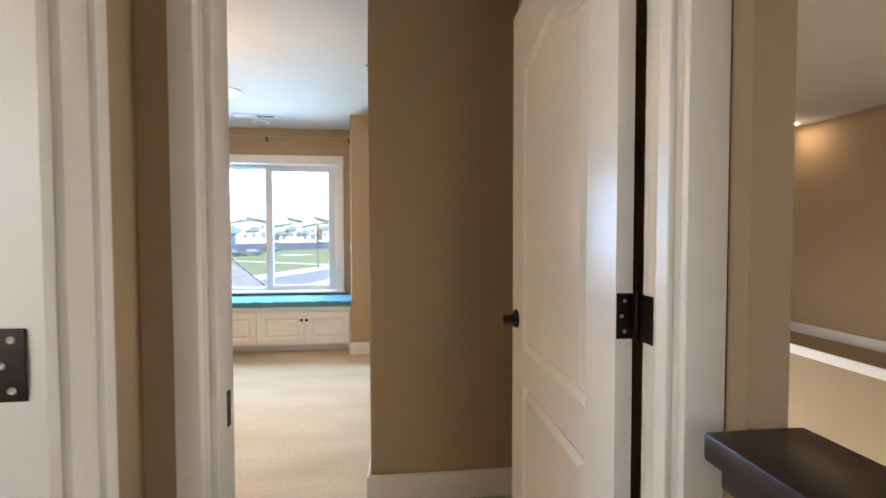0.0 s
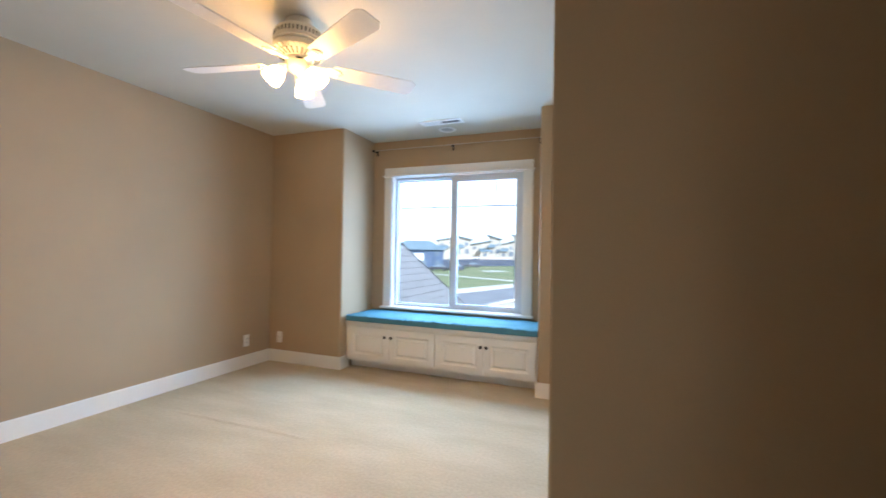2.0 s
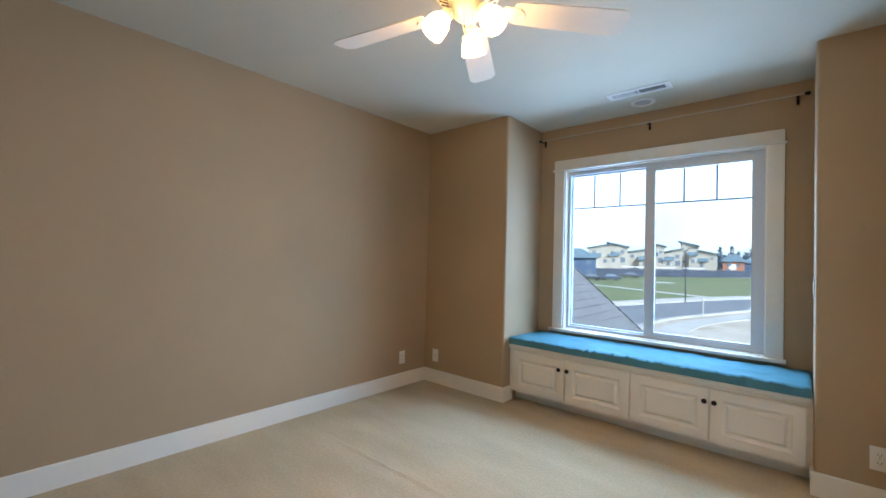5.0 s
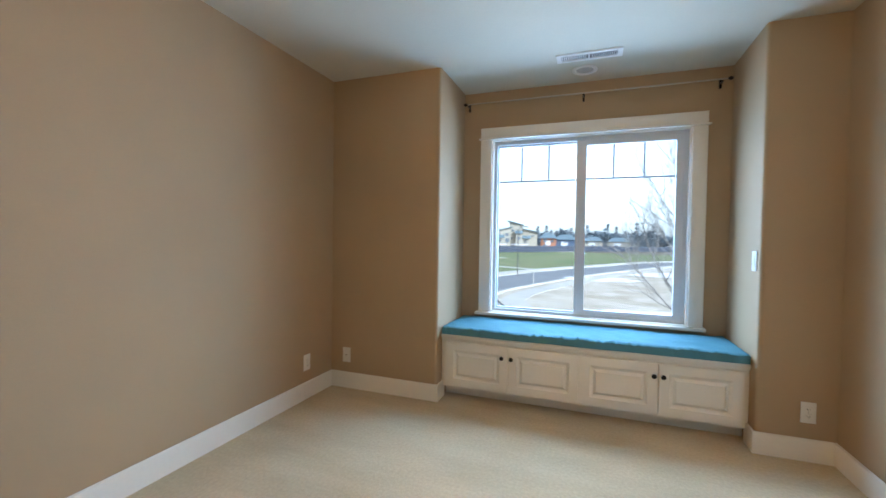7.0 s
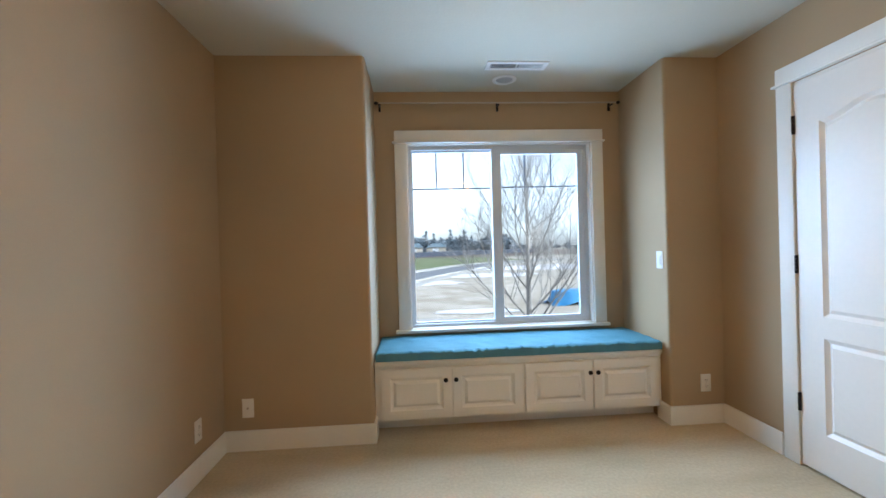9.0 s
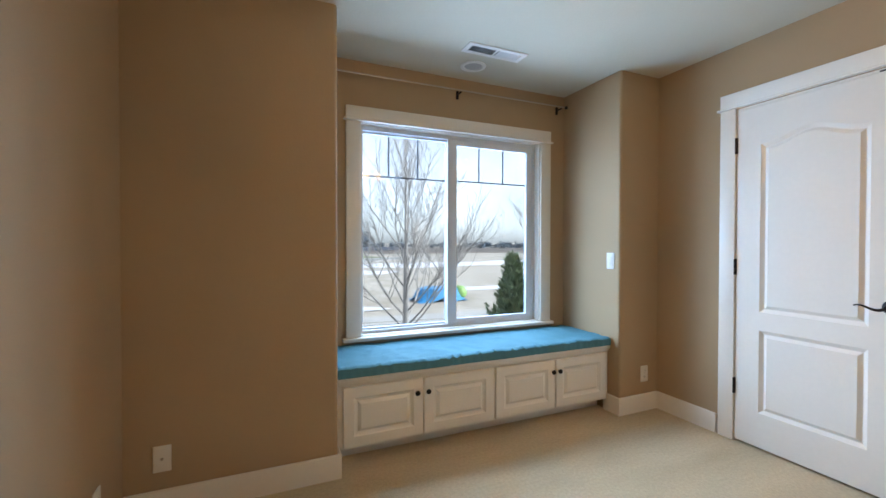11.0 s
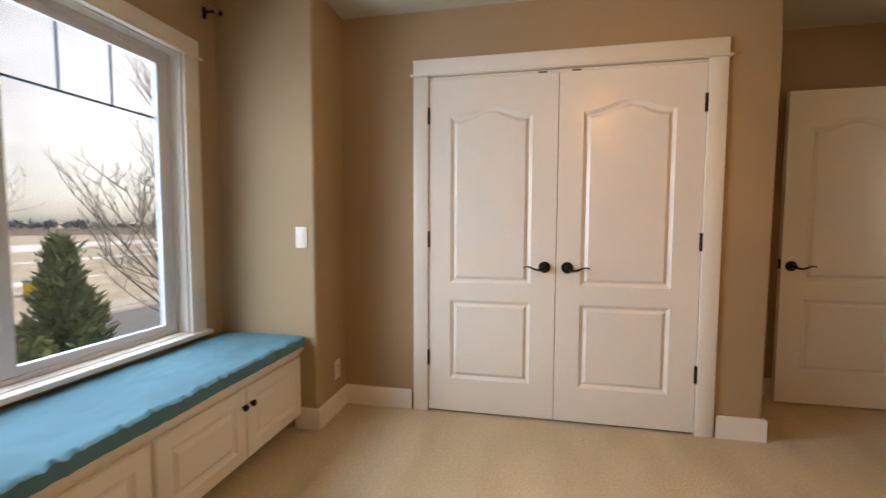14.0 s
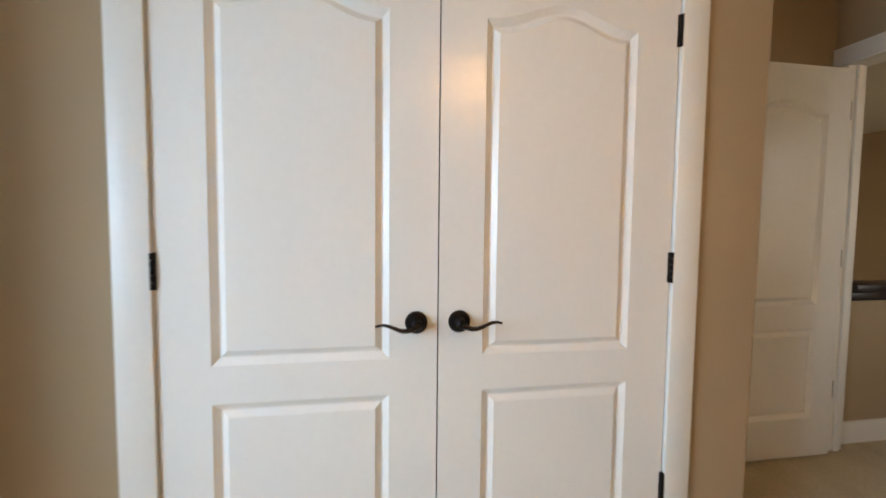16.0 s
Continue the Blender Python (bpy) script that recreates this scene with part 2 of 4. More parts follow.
def holed_slab(u0, u1, v0, v1, holes, depth):
    """A slab in u (x) and v (z), from y = 0 to depth, with rectangular holes that go through it."""
    us = sorted({u0, u1, *[h[0] for h in holes], *[h[1] for h in holes]})
    vs = sorted({v0, v1, *[h[2] for h in holes], *[h[3] for h in holes]})
    us = [u for u in us if u0 <= u <= u1]
    vs = [v for v in vs if v0 <= v <= v1]
    solid = {}
    for i in range(len(us) - 1):
        for j in range(len(vs) - 1):
            cu, cv = (us[i] + us[i + 1]) / 2, (vs[j] + vs[j + 1]) / 2
            solid[i, j] = not any(h[0] < cu < h[1] and h[2] < cv < h[3] for h in holes)
    bm = bmesh.new()
    verts = {}

    def v(i, j, k):
        if (i, j, k) not in verts:
            verts[i, j, k] = bm.verts.new((us[i], k * depth, vs[j]))
        return verts[i, j, k]

    for (i, j), s in solid.items():
        if not s:
            continue
        bm.faces.new((v(i, j, 0), v(i + 1, j, 0), v(i + 1, j + 1, 0), v(i, j + 1, 0)))
        bm.faces.new((v(i, j, 1), v(i, j + 1, 1), v(i + 1, j + 1, 1), v(i + 1, j, 1)))
        for di, dj, a, b in ((-1, 0, (i, j), (i, j + 1)), (1, 0, (i + 1, j), (i + 1, j + 1)), (0, -1, (i, j), (i + 1, j)), (0, 1, (i, j + 1), (i + 1, j + 1))):
            if not solid.get((i + di, j + dj), False):
                bm.faces.new((v(*a, 0), v(*b, 0), v(*b, 1), v(*a, 1)))
    return bm


def structure(name, bm, mat, label, smooth=False):
    return tagged(link(name, bm, mat, smooth=smooth), label, name.rstrip("_0123456789").split("_")[0], kind="structure")


# ---- setting: room, entry and hall ----
XW, XC, XE = -3.61, -0.378, 0.300        # west wall, closet front, entry's east wall
YS, YH, YC, YN, YG = 1.225, 1.140, 2.36, 4.765, 5.365   # south wall, its hall side, closet's south face, north wall, window wall
YE = 1.085                               # the hall end of the entry's east wall
NL, NR = -2.70, -0.75                    # the window nook
TOP = 2.43
GROUND = -2.9
DOOR_L, DOOR_R, DOOR_H = -0.525, 0.224, 2.045

floor = structure("floor", box(-3.75, 0.40, -2.6, 5.40, -0.25, 0.0), M_CARPET, "beige cut-pile carpet over the whole floor")
bm = bmesh.new()                         # a stretched crease in the carpet, from wall towards the fan
rows = []
for i in range(41):
    u = i / 40
    x, y, h = -3.22 + 1.32 * u, 3.388 + 0.02 * u + 0.004 * noise.noise((i * 0.4, 0, 0)), 0.007 * math.sin(math.pi * min(1, 4 * u, 4 * (1 - u)) / 2) * (0.8 + 0.4 * noise.noise((i * 0.7, 3, 0)))
    rows.append([bm.verts.new((x, y + w, 0.0005 + h * q)) for w, q in ((-0.030, 0), (-0.012, 0.6), (0.0, 1.0), (0.006, 0.5), (0.010, 0.0))])
for a, b in zip(rows, rows[1:]):
    for k in range(4):
        bm.faces.new((a[k], a[k + 1], b[k + 1], b[k]))
part("crease", bm, M_CARPET, floor, smooth=True)
structure("ceiling", box(-3.75, 4.45, -2.6, 5.55, TOP, TOP + 0.2), M_CEIL, "off-white textured painted ceiling")
structure("wall_west", box(-3.75, XW, YH, 5.55, 0.0, TOP), M_WALL, "plain tan painted wall")


def vertical_at(x, y):
    return lambda a, b: abs(a.x - x) < 1e-3 and abs(b.x - x) < 1e-3 and abs(a.y - y) < 1e-3 and abs(b.y - y) < 1e-3


structure("wall_north_west", round_edges(box(XW, NL, YN, 5.55, 0.0, TOP), vertical_at(NL, YN), 0.022), M_WALL, "tan painted pier with a rounded corner beside the window nook", True)
structure("wall_north_east", round_edges(box(NR, 0.275, YN, 5.55, 0.0, TOP), vertical_at(NR, YN), 0.022), M_WALL, "tan painted pier with a rounded corner beside the window nook", True)
WX0, WX1, WZ0, WZ1 = -2.455, -0.992, 0.585, 2.03
bm = holed_slab(NL, NR, 0.0, TOP, [(WX0, WX1, WZ0, WZ1)], 0.17)
bm.transform(pose(0, YG, 0))
structure("wall_north_window", bm, M_WALL, "tan painted wall round the nook window")
CD0, CD1, CDH = 2.683, 4.227, 2.04
bm = holed_slab(YC, YN, 0.0, TOP, [(CD0, CD1, 0.0, CDH)], 0.12)
bm.transform(Matrix(((0, 1, 0, XC), (1, 0, 0, 0), (0, 0, 1, 0), (0, 0, 0, 1))))
structure("wall_east_closet", round_edges(bm, vertical_at(XC, YC), 0.02), M_WALL, "tan painted wall round the closet doors", True)
structure("wall_closet_side", box(XC + 0.12, XE, YC, YC + 0.12, 0.0, TOP), M_WALL, "tan painted side wall of the closet")
structure("wall_entry_east", box(XE, 0.372, YE, 5.55, 0.0, TOP), M_WALL, "tan painted wall behind the open door")
bm = holed_slab(XW, XE, 0.0, TOP, [(DOOR_L - 0.02, DOOR_R + 0.02, 0.0, DOOR_H + 0.02)], YS - YH)
bm.transform(pose(0, YH, 0))
structure("wall_south", bm, M_WALL, "tan painted wall with the entry door")

# hall side
HW = -0.613
bm = holed_slab(-2.6, YH, 0.0, TOP, [(0.235, 0.992, 0.0, 2.045)], 0.12)
bm.transform(Matrix(((0, -1, 0, HW), (1, 0, 0, 0), (0, 0, 1, 0), (0, 0, 0, 1))))
structure("wall_hall_west", bm, M_WALL, "tan painted hall wall with another doorway")
# the opening is out of view, assumed so daylight reaches the entry door
bm = holed_slab(-0.7, YH, 0.0, TOP, [(-0.6, 0.6, 0.8, 2.1)], 0.12)
bm.transform(Matrix(((0, -1, 0, -1.5), (1, 0, 0, 0), (0, 0, 1, 0), (0, 0, 0, 1))))
structure("wall_side_room", bm, M_WALL, "tan painted wall across the hall, with an unseen window opening assumed for daylight")
structure("wall_side_room_south", box(-1.5, HW - 0.12, -0.7, -0.6, 0.0, TOP), M_WALL, "tan painted wall of the room across the hall")
# unseen hole added to brighten the hall and the closet's side wall
bm = holed_slab(HW - 0.12, 4.45, -3.2, TOP, [(0.6, 1.25, 1.05, 1.85)], 0.15)
bm.transform(pose(0, -2.75, 0))
structure("wall_hall_south", bm, M_WALL, "tan painted wall at the end of the hall, with an unseen opening added for daylight")
structure("wall_half", box(0.285, 0.365, 0.645, YE, 0.0, 0.812), M_WALL, "tan half-height wall at the stair head")
# opening assumed out of view, to send daylight into the hall from the east
bm = holed_slab(-2.6, 5.55, 0.11, TOP, [(0.0, 1.0, 0.25, 2.25)], 0.2)
bm.transform(Matrix(((0, 1, 0, 4.25), (1, 0, 0, 0), (0, 0, 1, 0), (0, 0, 0, 1))))
structure("wall_stair_east", bm, M_WALL, "tan painted far wall above the stair, with an unseen window opening assumed for daylight")
structure("wall_stair_lower", box(3.71, 4.45, -2.6, 5.55, -3.2, 0.11), M_WALL, "tan painted lower wall of the stairwell")
# tall hole added out of view, to light the stairwell's far wall
bm = holed_slab(0.372, 3.71, -3.2, TOP, [(0.7, 3.3, -2.5, 0.55)], 0.15)
bm.transform(pose(0, 5.40, 0))
structure("wall_stair_north", bm, M_WALL, "tan painted end wall of the stairwell, with a tall unseen opening added for daylight")
structure("wall_stair_corner", box(3.71, 4.25, 5.40, 5.55, 0.11, TOP), M_WALL, "tan painted end wall above the stairwell ledge")
structure("floor_stair", box(0.40, 4.45, -2.6, 5.55, -3.3, -2.9), M_CARPET, "beige carpet at the foot of the stair")


def trim(name, bm, label, mat=None):
    return tagged(link(name, bm, mat or M_TRIM, smooth=True), label, "trim", kind="structure")


trim("trim_stair_ledge", box(3.69, 3.71, -2.6, 5.40, 0.018, 0.113, 0.004), "white painted trim along the stairwell ledge")
trim("trim_stair_base", box(4.232, 4.25, -2.6, 5.40, 0.11, 0.22, 0.004), "white painted baseboard above the stairwell ledge")


def base(x0, y0, x1, y1, nx, ny):
    """A baseboard along a wall line, proud towards (nx, ny)."""
    t, h = 0.015, 0.125
    bm = box(min(x0, x1, x0 + nx * t, x1 + nx * t), max(x0, x1, x0 + nx * t, x1 + nx * t),
             min(y0, y1, y0 + ny * t, y1 + ny * t), max(y0, y1, y0 + ny * t, y1 + ny * t), 0.0, h)
    es = [e for e in bm.edges if e.verts[0].co.z > h - 1e-4 and e.verts[1].co.z > h - 1e-4]
    bmesh.ops.bevel(bm, geom=es, offset=0.005, segments=2, affect="EDGES")
    trim("baseboard", bm, "white painted baseboard at the foot of the wall")


base(XW, YS, XW, YN, 1, 0)
base(XW + 0.015, YN, NL + 0.015, YN, 0, -1)
base(NL, YN, NL, 4.90, 1, 0)
base(NR - 0.015, YN, XC - 0.015, YN, 0, -1)
base(NR, YN, NR, 4.90, -1, 0)
base(XC, 4.32, XC, YN, -1, 0)
base(XC, YC - 0.015, XC, 2.59, -1, 0)
base(XC, YC, XE - 0.015, YC, 0, -1)
base(XE, YS, XE, YC, -1, 0)
base(XW + 0.015, YS, DOOR_L - 0.10, YS, 0, 1)
base(0.285, 0.63, 0.285, YE, -1, 0)
base(0.285, 0.645, 0.365, 0.645, 0, -1)
base(HW, -2.6, HW, 0.14, 1, 0)


def casing_set(name, u0, u1, h, place, fancy=True, width=0.093, sill=None, horn=0.016, left=None):
    """Flat side casings and a head with a thin fillet, in x and z, proud towards -y."""
    z0 = sill if sill is not None else 0.0
    left = left or width
    root = thing(name, "white painted casing with a flat head and thin fillet", "casing", kind="structure")
    part("side_casing", box(u0 - left, u0, -0.018, 0.0, z0, h, 0.003), M_TRIM, root, smooth=True)
    part("side_casing", box(u1, u1 + width, -0.018, 0.0, z0, h, 0.003), M_TRIM, root, smooth=True)
    part("head_fillet", box(u0 - left - horn, u1 + width + horn, -0.034, 0.0, h, h + 0.013, 0.004), M_TRIM, root, smooth=True)
    part("head_casing", box(u0 - left, u1 + width, -0.021, 0.0, h + 0.013, h + 0.098, 0.003), M_TRIM, root, smooth=True)
    root.matrix_basis = place
    return root


# ---- window ----
casing_set("trim_window", WX0, WX1, 2.028, pose(0, YG, 0), width=0.096, sill=WZ0)
trim("window_sill", box(-2.575, -0.882, 5.315, 5.435, 0.561, 0.585, 0.005), "white painted window stool above the bench")
win = thing("window_1", "white vinyl two-pane sliding window with grid bars", "window", kind="structure")
part("jamb_lining", holed_slab(WX0, WX1, WZ0, WZ1, [(WX0 + 0.008, WX1 - 0.008, WZ0 + 0.004, WZ1 - 0.008)], 0.17), M_TRIM, win).location = (0, YG + 0.001, 0)
FX0, FX1, FZ0, FZ1 = WX0 + 0.008, WX1 - 0.008, WZ0 + 0.004, WZ1 - 0.008
part("window_frame", holed_slab(FX0, FX1, FZ0, FZ1, [(FX0 + 0.022, FX1 - 0.03, FZ0 + 0.02, FZ1 - 0.03)], 0.075), M_VINYL, win).location = (0, 5.425, 0)
part("fixed_sash", holed_slab(FX0 + 0.022, -1.755, FZ0 + 0.02, FZ1 - 0.03, [(FX0 + 0.03, -1.782, FZ0 + 0.032, FZ1 - 0.042)], 0.03), M_VINYL, win).location = (0, 5.462, 0)
part("sliding_sash", holed_slab(-1.782, FX1 - 0.03, FZ0 + 0.02, FZ1 - 0.03, [(-1.708, -1.077, FZ0 + 0.055, FZ1 - 0.068)], 0.03), M_VINYL, win).location = (0, 5.43, 0)
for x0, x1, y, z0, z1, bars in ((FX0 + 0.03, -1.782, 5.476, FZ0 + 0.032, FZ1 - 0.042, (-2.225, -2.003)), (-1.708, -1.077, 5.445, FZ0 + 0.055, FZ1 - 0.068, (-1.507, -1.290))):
    pane = part("pane", box(x0, x1, y - 0.002, y + 0.002, z0, z1), M_GLASS, win, "window glass tinted grey-blue to dim the view")
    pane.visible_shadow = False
    part("grid_bar", box(x0, x1, y + 0.004, y + 0.010, 1.684, 1.694), M_MUNTIN, win)
    for bx in bars:
        part("grid_bar", box(bx - 0.005, bx + 0.005, y + 0.004, y + 0.010, 1.695, z1), M_MUNTIN, win)
part("latch", box(-1.765, -1.745, 5.415, 5.43, 1.18, 1.25, 0.004), M_VINYL, win)


# ---- panel doors ----
def outline(x0, x1, z0, z1, arch, inset, steps=14):
    """A panel's outline, with a raised curve on top where arch is not 0."""
    pts = [(x0 + inset, z0 + inset), (x1 - inset, z0 + inset)]
    c, half = (x0 + x1) / 2, (x1 - x0) / 2 - inset
    if arch:
        for i in range(steps + 1):
            u = 1 - 2 * i / steps
            pts.append((c + u * half, z1 - inset + arch * (0.5 + 0.5 * math.cos(math.pi * u)) ** 1.15))
    else:
        pts += [(x1 - inset, z1 - inset), (x0 + inset, z1 - inset)]
    return pts


def panel_face(width, height, thick, panels, flip):
    """One face of a moulded door, in x and z, facing -y at y = 0, or +y at thick when flipped."""
    bm = bmesh.new()
    levels = ((0.0, 0.0), (0.004, 0.003), (0.019, 0.013), (0.023, 0.013), (0.040, 0.001))
    edges = []

    def ring(pts, d):
        y = (thick - d) if flip else d
        return [bm.verts.new((x, y, z)) for x, z in pts]

    def closed(vs):
        return [bm.edges.new((vs[i], vs[(i + 1) % len(vs)])) for i in range(len(vs))]

    outer = ring([(0, 0), (width, 0), (width, height), (0, height)], 0.0)
    edges += closed(outer)
    tops = []
    for p in panels:
        first = ring(outline(*p, 0.0), 0.0)
        edges += closed(first)
        tops.append((p, first))
    bmesh.ops.triangle_fill(bm, use_beauty=True, use_dissolve=False, edges=edges)
    for p, first in tops:
        before = first
        for inset, d in levels[1:]:
            now = ring(outline(*p, inset), d)
            for i in range(len(now)):
                j = (i + 1) % len(now)
                bm.faces.new((before[i], before[j], now[j], now[i]))
            before = now
        bm.faces.new(before)
    return bm


def panel_door(name, parent, width, height, thick, panels, both=False):
    """A leaf in x from 0 to width, its face at y = 0; the moulded panels are part of the leaf."""
    bm = panel_face(width, height, thick, panels, False)
    other = panel_face(width, height, thick, panels if both else [], True) if both else None
    if other:
        me = bpy.data.meshes.new("tmp")
        other.to_mesh(me)
        other.free()
        bm.from_mesh(me)
        bpy.data.meshes.remove(me)
    else:
        bm.faces.new([bm.verts.new(c) for c in ((0, thick, 0), (0, thick, height), (width, thick, height), (width, thick, 0))])
    for a, b in (((0, 0), (width, 0)), ((width, 0), (width, height)), ((width, height), (0, height)), ((0, height), (0, 0))):
        bm.faces.new([bm.verts.new(c) for c in ((a[0], 0, a[1]), (b[0], 0, b[1]), (b[0], thick, b[1]), (a[0], thick, a[1]))])
    bmesh.ops.remove_doubles(bm, verts=bm.verts, dist=1e-5)
    return part(name, bm, M_DOOR, parent)


def lever(parent, x, y, z, way, out=-1):
    """A round rosette with a wavy lever that points along way (+1 or -1 in x), on the face that looks to out in y."""
    r = lathe([(0.0335, 0.0), (0.0335, 0.004), (0.030, 0.009), (0.016, 0.013), (0.013, 0.036), (0.014, 0.046), (0.010, 0.050)], 24, "Y")
    r.transform(pose(x, y, z) @ Matrix.Diagonal((1, out, 1, 1)))
    rose = part("rosette", r, M_BRONZE, parent, "dark bronze rosette", True)
    pts = []
    for i in range(13):
        u = i / 12
        pts.append((x + way * (0.0 + 0.118 * u), y + out * (0.044 + 0.006 * math.sin(math.pi * u)), z - 0.004 - 0.009 * math.sin(u * 2 * math.pi * 0.95 - 0.2)))
    part("lever", tube(pts, [0.0085 - 0.005 * (i / 12) for i in range(13)], 8), M_BRONZE, parent, "dark bronze wavy lever", True)
    return rose


def hinge(parent, x, y, z, h=0.098, r=0.0065):
    """A closed butt hinge's knuckles and the sliver of its leaves, on a face that looks to -y."""
    bm = bmesh.new()
    for i in range(5):
        k = lathe([(r, 0.0), (r, h / 5 - 0.001)], 10)
        k.transform(pose(x, y - r, z - h / 2 + i * h / 5))
        me = bpy.data.meshes.new("tmp")
        k.to_mesh(me)
        k.free()
        bm.from_mesh(me)
        bpy.data.meshes.remove(me)
    box(x - 0.009, x + 0.009, y - 0.003, y + 0.0, z - h / 2, z + h / 2, bm=bm)
    part("hinge", bm, M_BRONZE, parent, "black hinge", True)


# closet double doors: local x runs along -y of the room, local -y faces the room
TURN_E = Matrix(((0, 1, 0, 0), (-1, 0, 0, 0), (0, 0, 1, 0), (0, 0, 0, 1)))
casing_set("trim_closet", -CD1 + 0.014, -CD0 - 0.014, 2.043, Matrix.Translation((XC, 0, 0)) @ TURN_E, width=0.092)
jamb = thing("trim_closet_jamb", "white painted closet door jamb", "trim", kind="structure")
part("jamb_side", box(-CD1, -CD1 + 0.016, 0.0, 0.12, 0, CDH), M_TRIM, jamb)
part("jamb_side", box(-CD0 - 0.016, -CD0, 0.0, 0.12, 0, CDH), M_TRIM, jamb)
part("jamb_head", box(-CD1 + 0.016, -CD0 - 0.016, 0.0, 0.12, CDH - 0.012, CDH), M_TRIM, jamb)
jamb.matrix_basis = Matrix.Translation((XC + 0.001, 0, 0)) @ TURN_E
LEAF = 0.7525
PANELS = [(0.134, 0.612, 0.203, 0.692, 0.0), (0.134, 0.612, 0.799, 1.785, 0.055)]
for side in (0, 1):
    d = thing("closet_door", "white moulded two-panel closet door, shut", "door", group="closet doors")
    panel_door("leaf", d, LEAF, 2.010, 0.035, PANELS)
    lever(d, LEAF - 0.062 if side == 0 else 0.062, 0.0, 0.904, -1 if side == 0 else 1)
    for z in (0.329, 1.060, 1.800):
        hinge(d, -0.002 if side == 0 else LEAF + 0.002, 0.0, z)
    part("ball_catch", box(LEAF - 0.115 if side == 0 else 0.065, LEAF - 0.065 if side == 0 else 0.115, -0.001, 0.02, 2.010, 2.018), M_BRONZE, d, "dark ball catch")
    d.matrix_basis = Matrix.Translation((XC - 0.006, 4.2105 - side * (LEAF + 0.004), 0.014)) @ TURN_E

# ---- entry door ----
for name, y, face in (("trim_entry_room", YS, 1), ("trim_entry_hall", YH, -1)):
    m = pose(0, y, 0) if face < 0 else pose(0, y, 0, 0, 0, 180)
    a, b = (DOOR_L, DOOR_R) if face < 0 else (-DOOR_R, -DOOR_L)
    casing_set(name, a, b, DOOR_H, m, width=0.072, left=0.036 if face < 0 else None)
jam = thing("trim_entry_jamb", "white painted door jamb with a stop", "trim", kind="structure")
for x0, x1, s in ((DOOR_L - 0.02, DOOR_L, 1), (DOOR_R, DOOR_R + 0.02, -1)):
    part("jamb_side", box(x0, x1, YH - 0.001, YS + 0.001, 0, DOOR_H + 0.02), M_TRIM, jam)
    e = x1 if s > 0 else x0
    part("stop", box(min(e, e + s * 0.012), max(e, e + s * 0.012), YH + 0.012, YH + 0.046, 0, DOOR_H, 0.003), M_TRIM, jam)
part("jamb_head", box(DOOR_L, DOOR_R, YH - 0.001, YS + 0.001, DOOR_H, DOOR_H + 0.02), M_TRIM, jam)
part("strike_plate", box(DOOR_L - 0.001, DOOR_L + 0.002, YS - 0.034, YS - 0.001, 0.885, 0.945, 0.001), M_BRONZE, jam, "dark bronze strike plate")

ed = thing("entry_door", "white moulded two-panel door standing wide open", "door")
EW = 0.749
panel_door("leaf", ed, EW, 1.995, 0.035, [(0.130, EW - 0.130, 0.207, 0.680, 0.0), (0.130, EW - 0.130, 0.800, 1.765, 0.058)], both=True)
lever(ed, EW - 0.056, 0.0, 0.893, -1, -1)
lever(ed, EW - 0.056, 0.035, 0.893, -1, 1)
part("latch_plate", box(EW, EW + 0.002, 0.006, 0.029, 0.875, 0.935), M_BRONZE, ed, "dark latch plate")
for z in (0.33, 1.035, 1.80):
    bm = box(-0.0025, 0.0, 0.001, 0.034, z - 0.045, z + 0.045, 0.001)
    box(-0.058, -0.020, -0.006, -0.0035, z - 0.045, z + 0.045, 0.001, bm=bm)
    k = lathe([(0.007, -0.05), (0.007, 0.05)], 10)
    k.transform(pose(-0.004, -0.008, z))
    me = bpy.data.meshes.new("tmp")
    k.to_mesh(me)
    bm.from_mesh(me)
    hg = part("hinge", bm, M_BRONZE, ed, "black butt hinge")
    for sz in (-0.03, 0.0, 0.03):
        s = lathe([(0.004, 0.0), (0.003, 0.002)], 8, "Y")
        s.transform(pose(-0.0035, 0.018 + (0.006 if sz == 0 else 0), z + sz, 0, 0, 90))
        part("screw", s, M_ROD, hg)
# local x runs along +y of the room
ed.matrix_basis = pose(0.217, 1.265, 0.012, 0, 0, 90)

# side doorway in the hall
sj = thing("trim_side_doorway", "white painted casing and jamb of the next doorway", "casing", kind="structure")
part("jamb_side", box(HW - 0.122, HW + 0.001, 0.976, 0.993, 0, 2.045), M_TRIM, sj)
part("jamb_side", box(HW - 0.122, HW + 0.001, 0.234, 0.255, 0, 2.045), M_TRIM, sj)
part("jamb_head", box(HW - 0.122, HW + 0.001, 0.255, 0.976, 2.025, 2.046), M_TRIM, sj)
part("stop", box(HW - 0.122, HW - 0.092, 0.964, 0.976, 0, 2.025, 0.003), M_TRIM, sj)
for y0, y1 in ((0.993, 1.035), (0.180, 0.248)):
    part("side_casing", box(HW, HW + 0.012, y0, y1, 0, 2.04, 0.003), M_TRIM, sj, smooth=True)
    part("backband", box(HW, HW + 0.0195, y1 if y0 > 0.5 else y0 - 0.016, y1 + 0.022 if y0 > 0.5 else y0, 0, 2.04, 0.004), M_TRIM, sj, smooth=True)
part("head_casing", box(HW, HW + 0.02, 0.158, 1.062, 2.04, 2.14, 0.003), M_TRIM, sj, smooth=True)
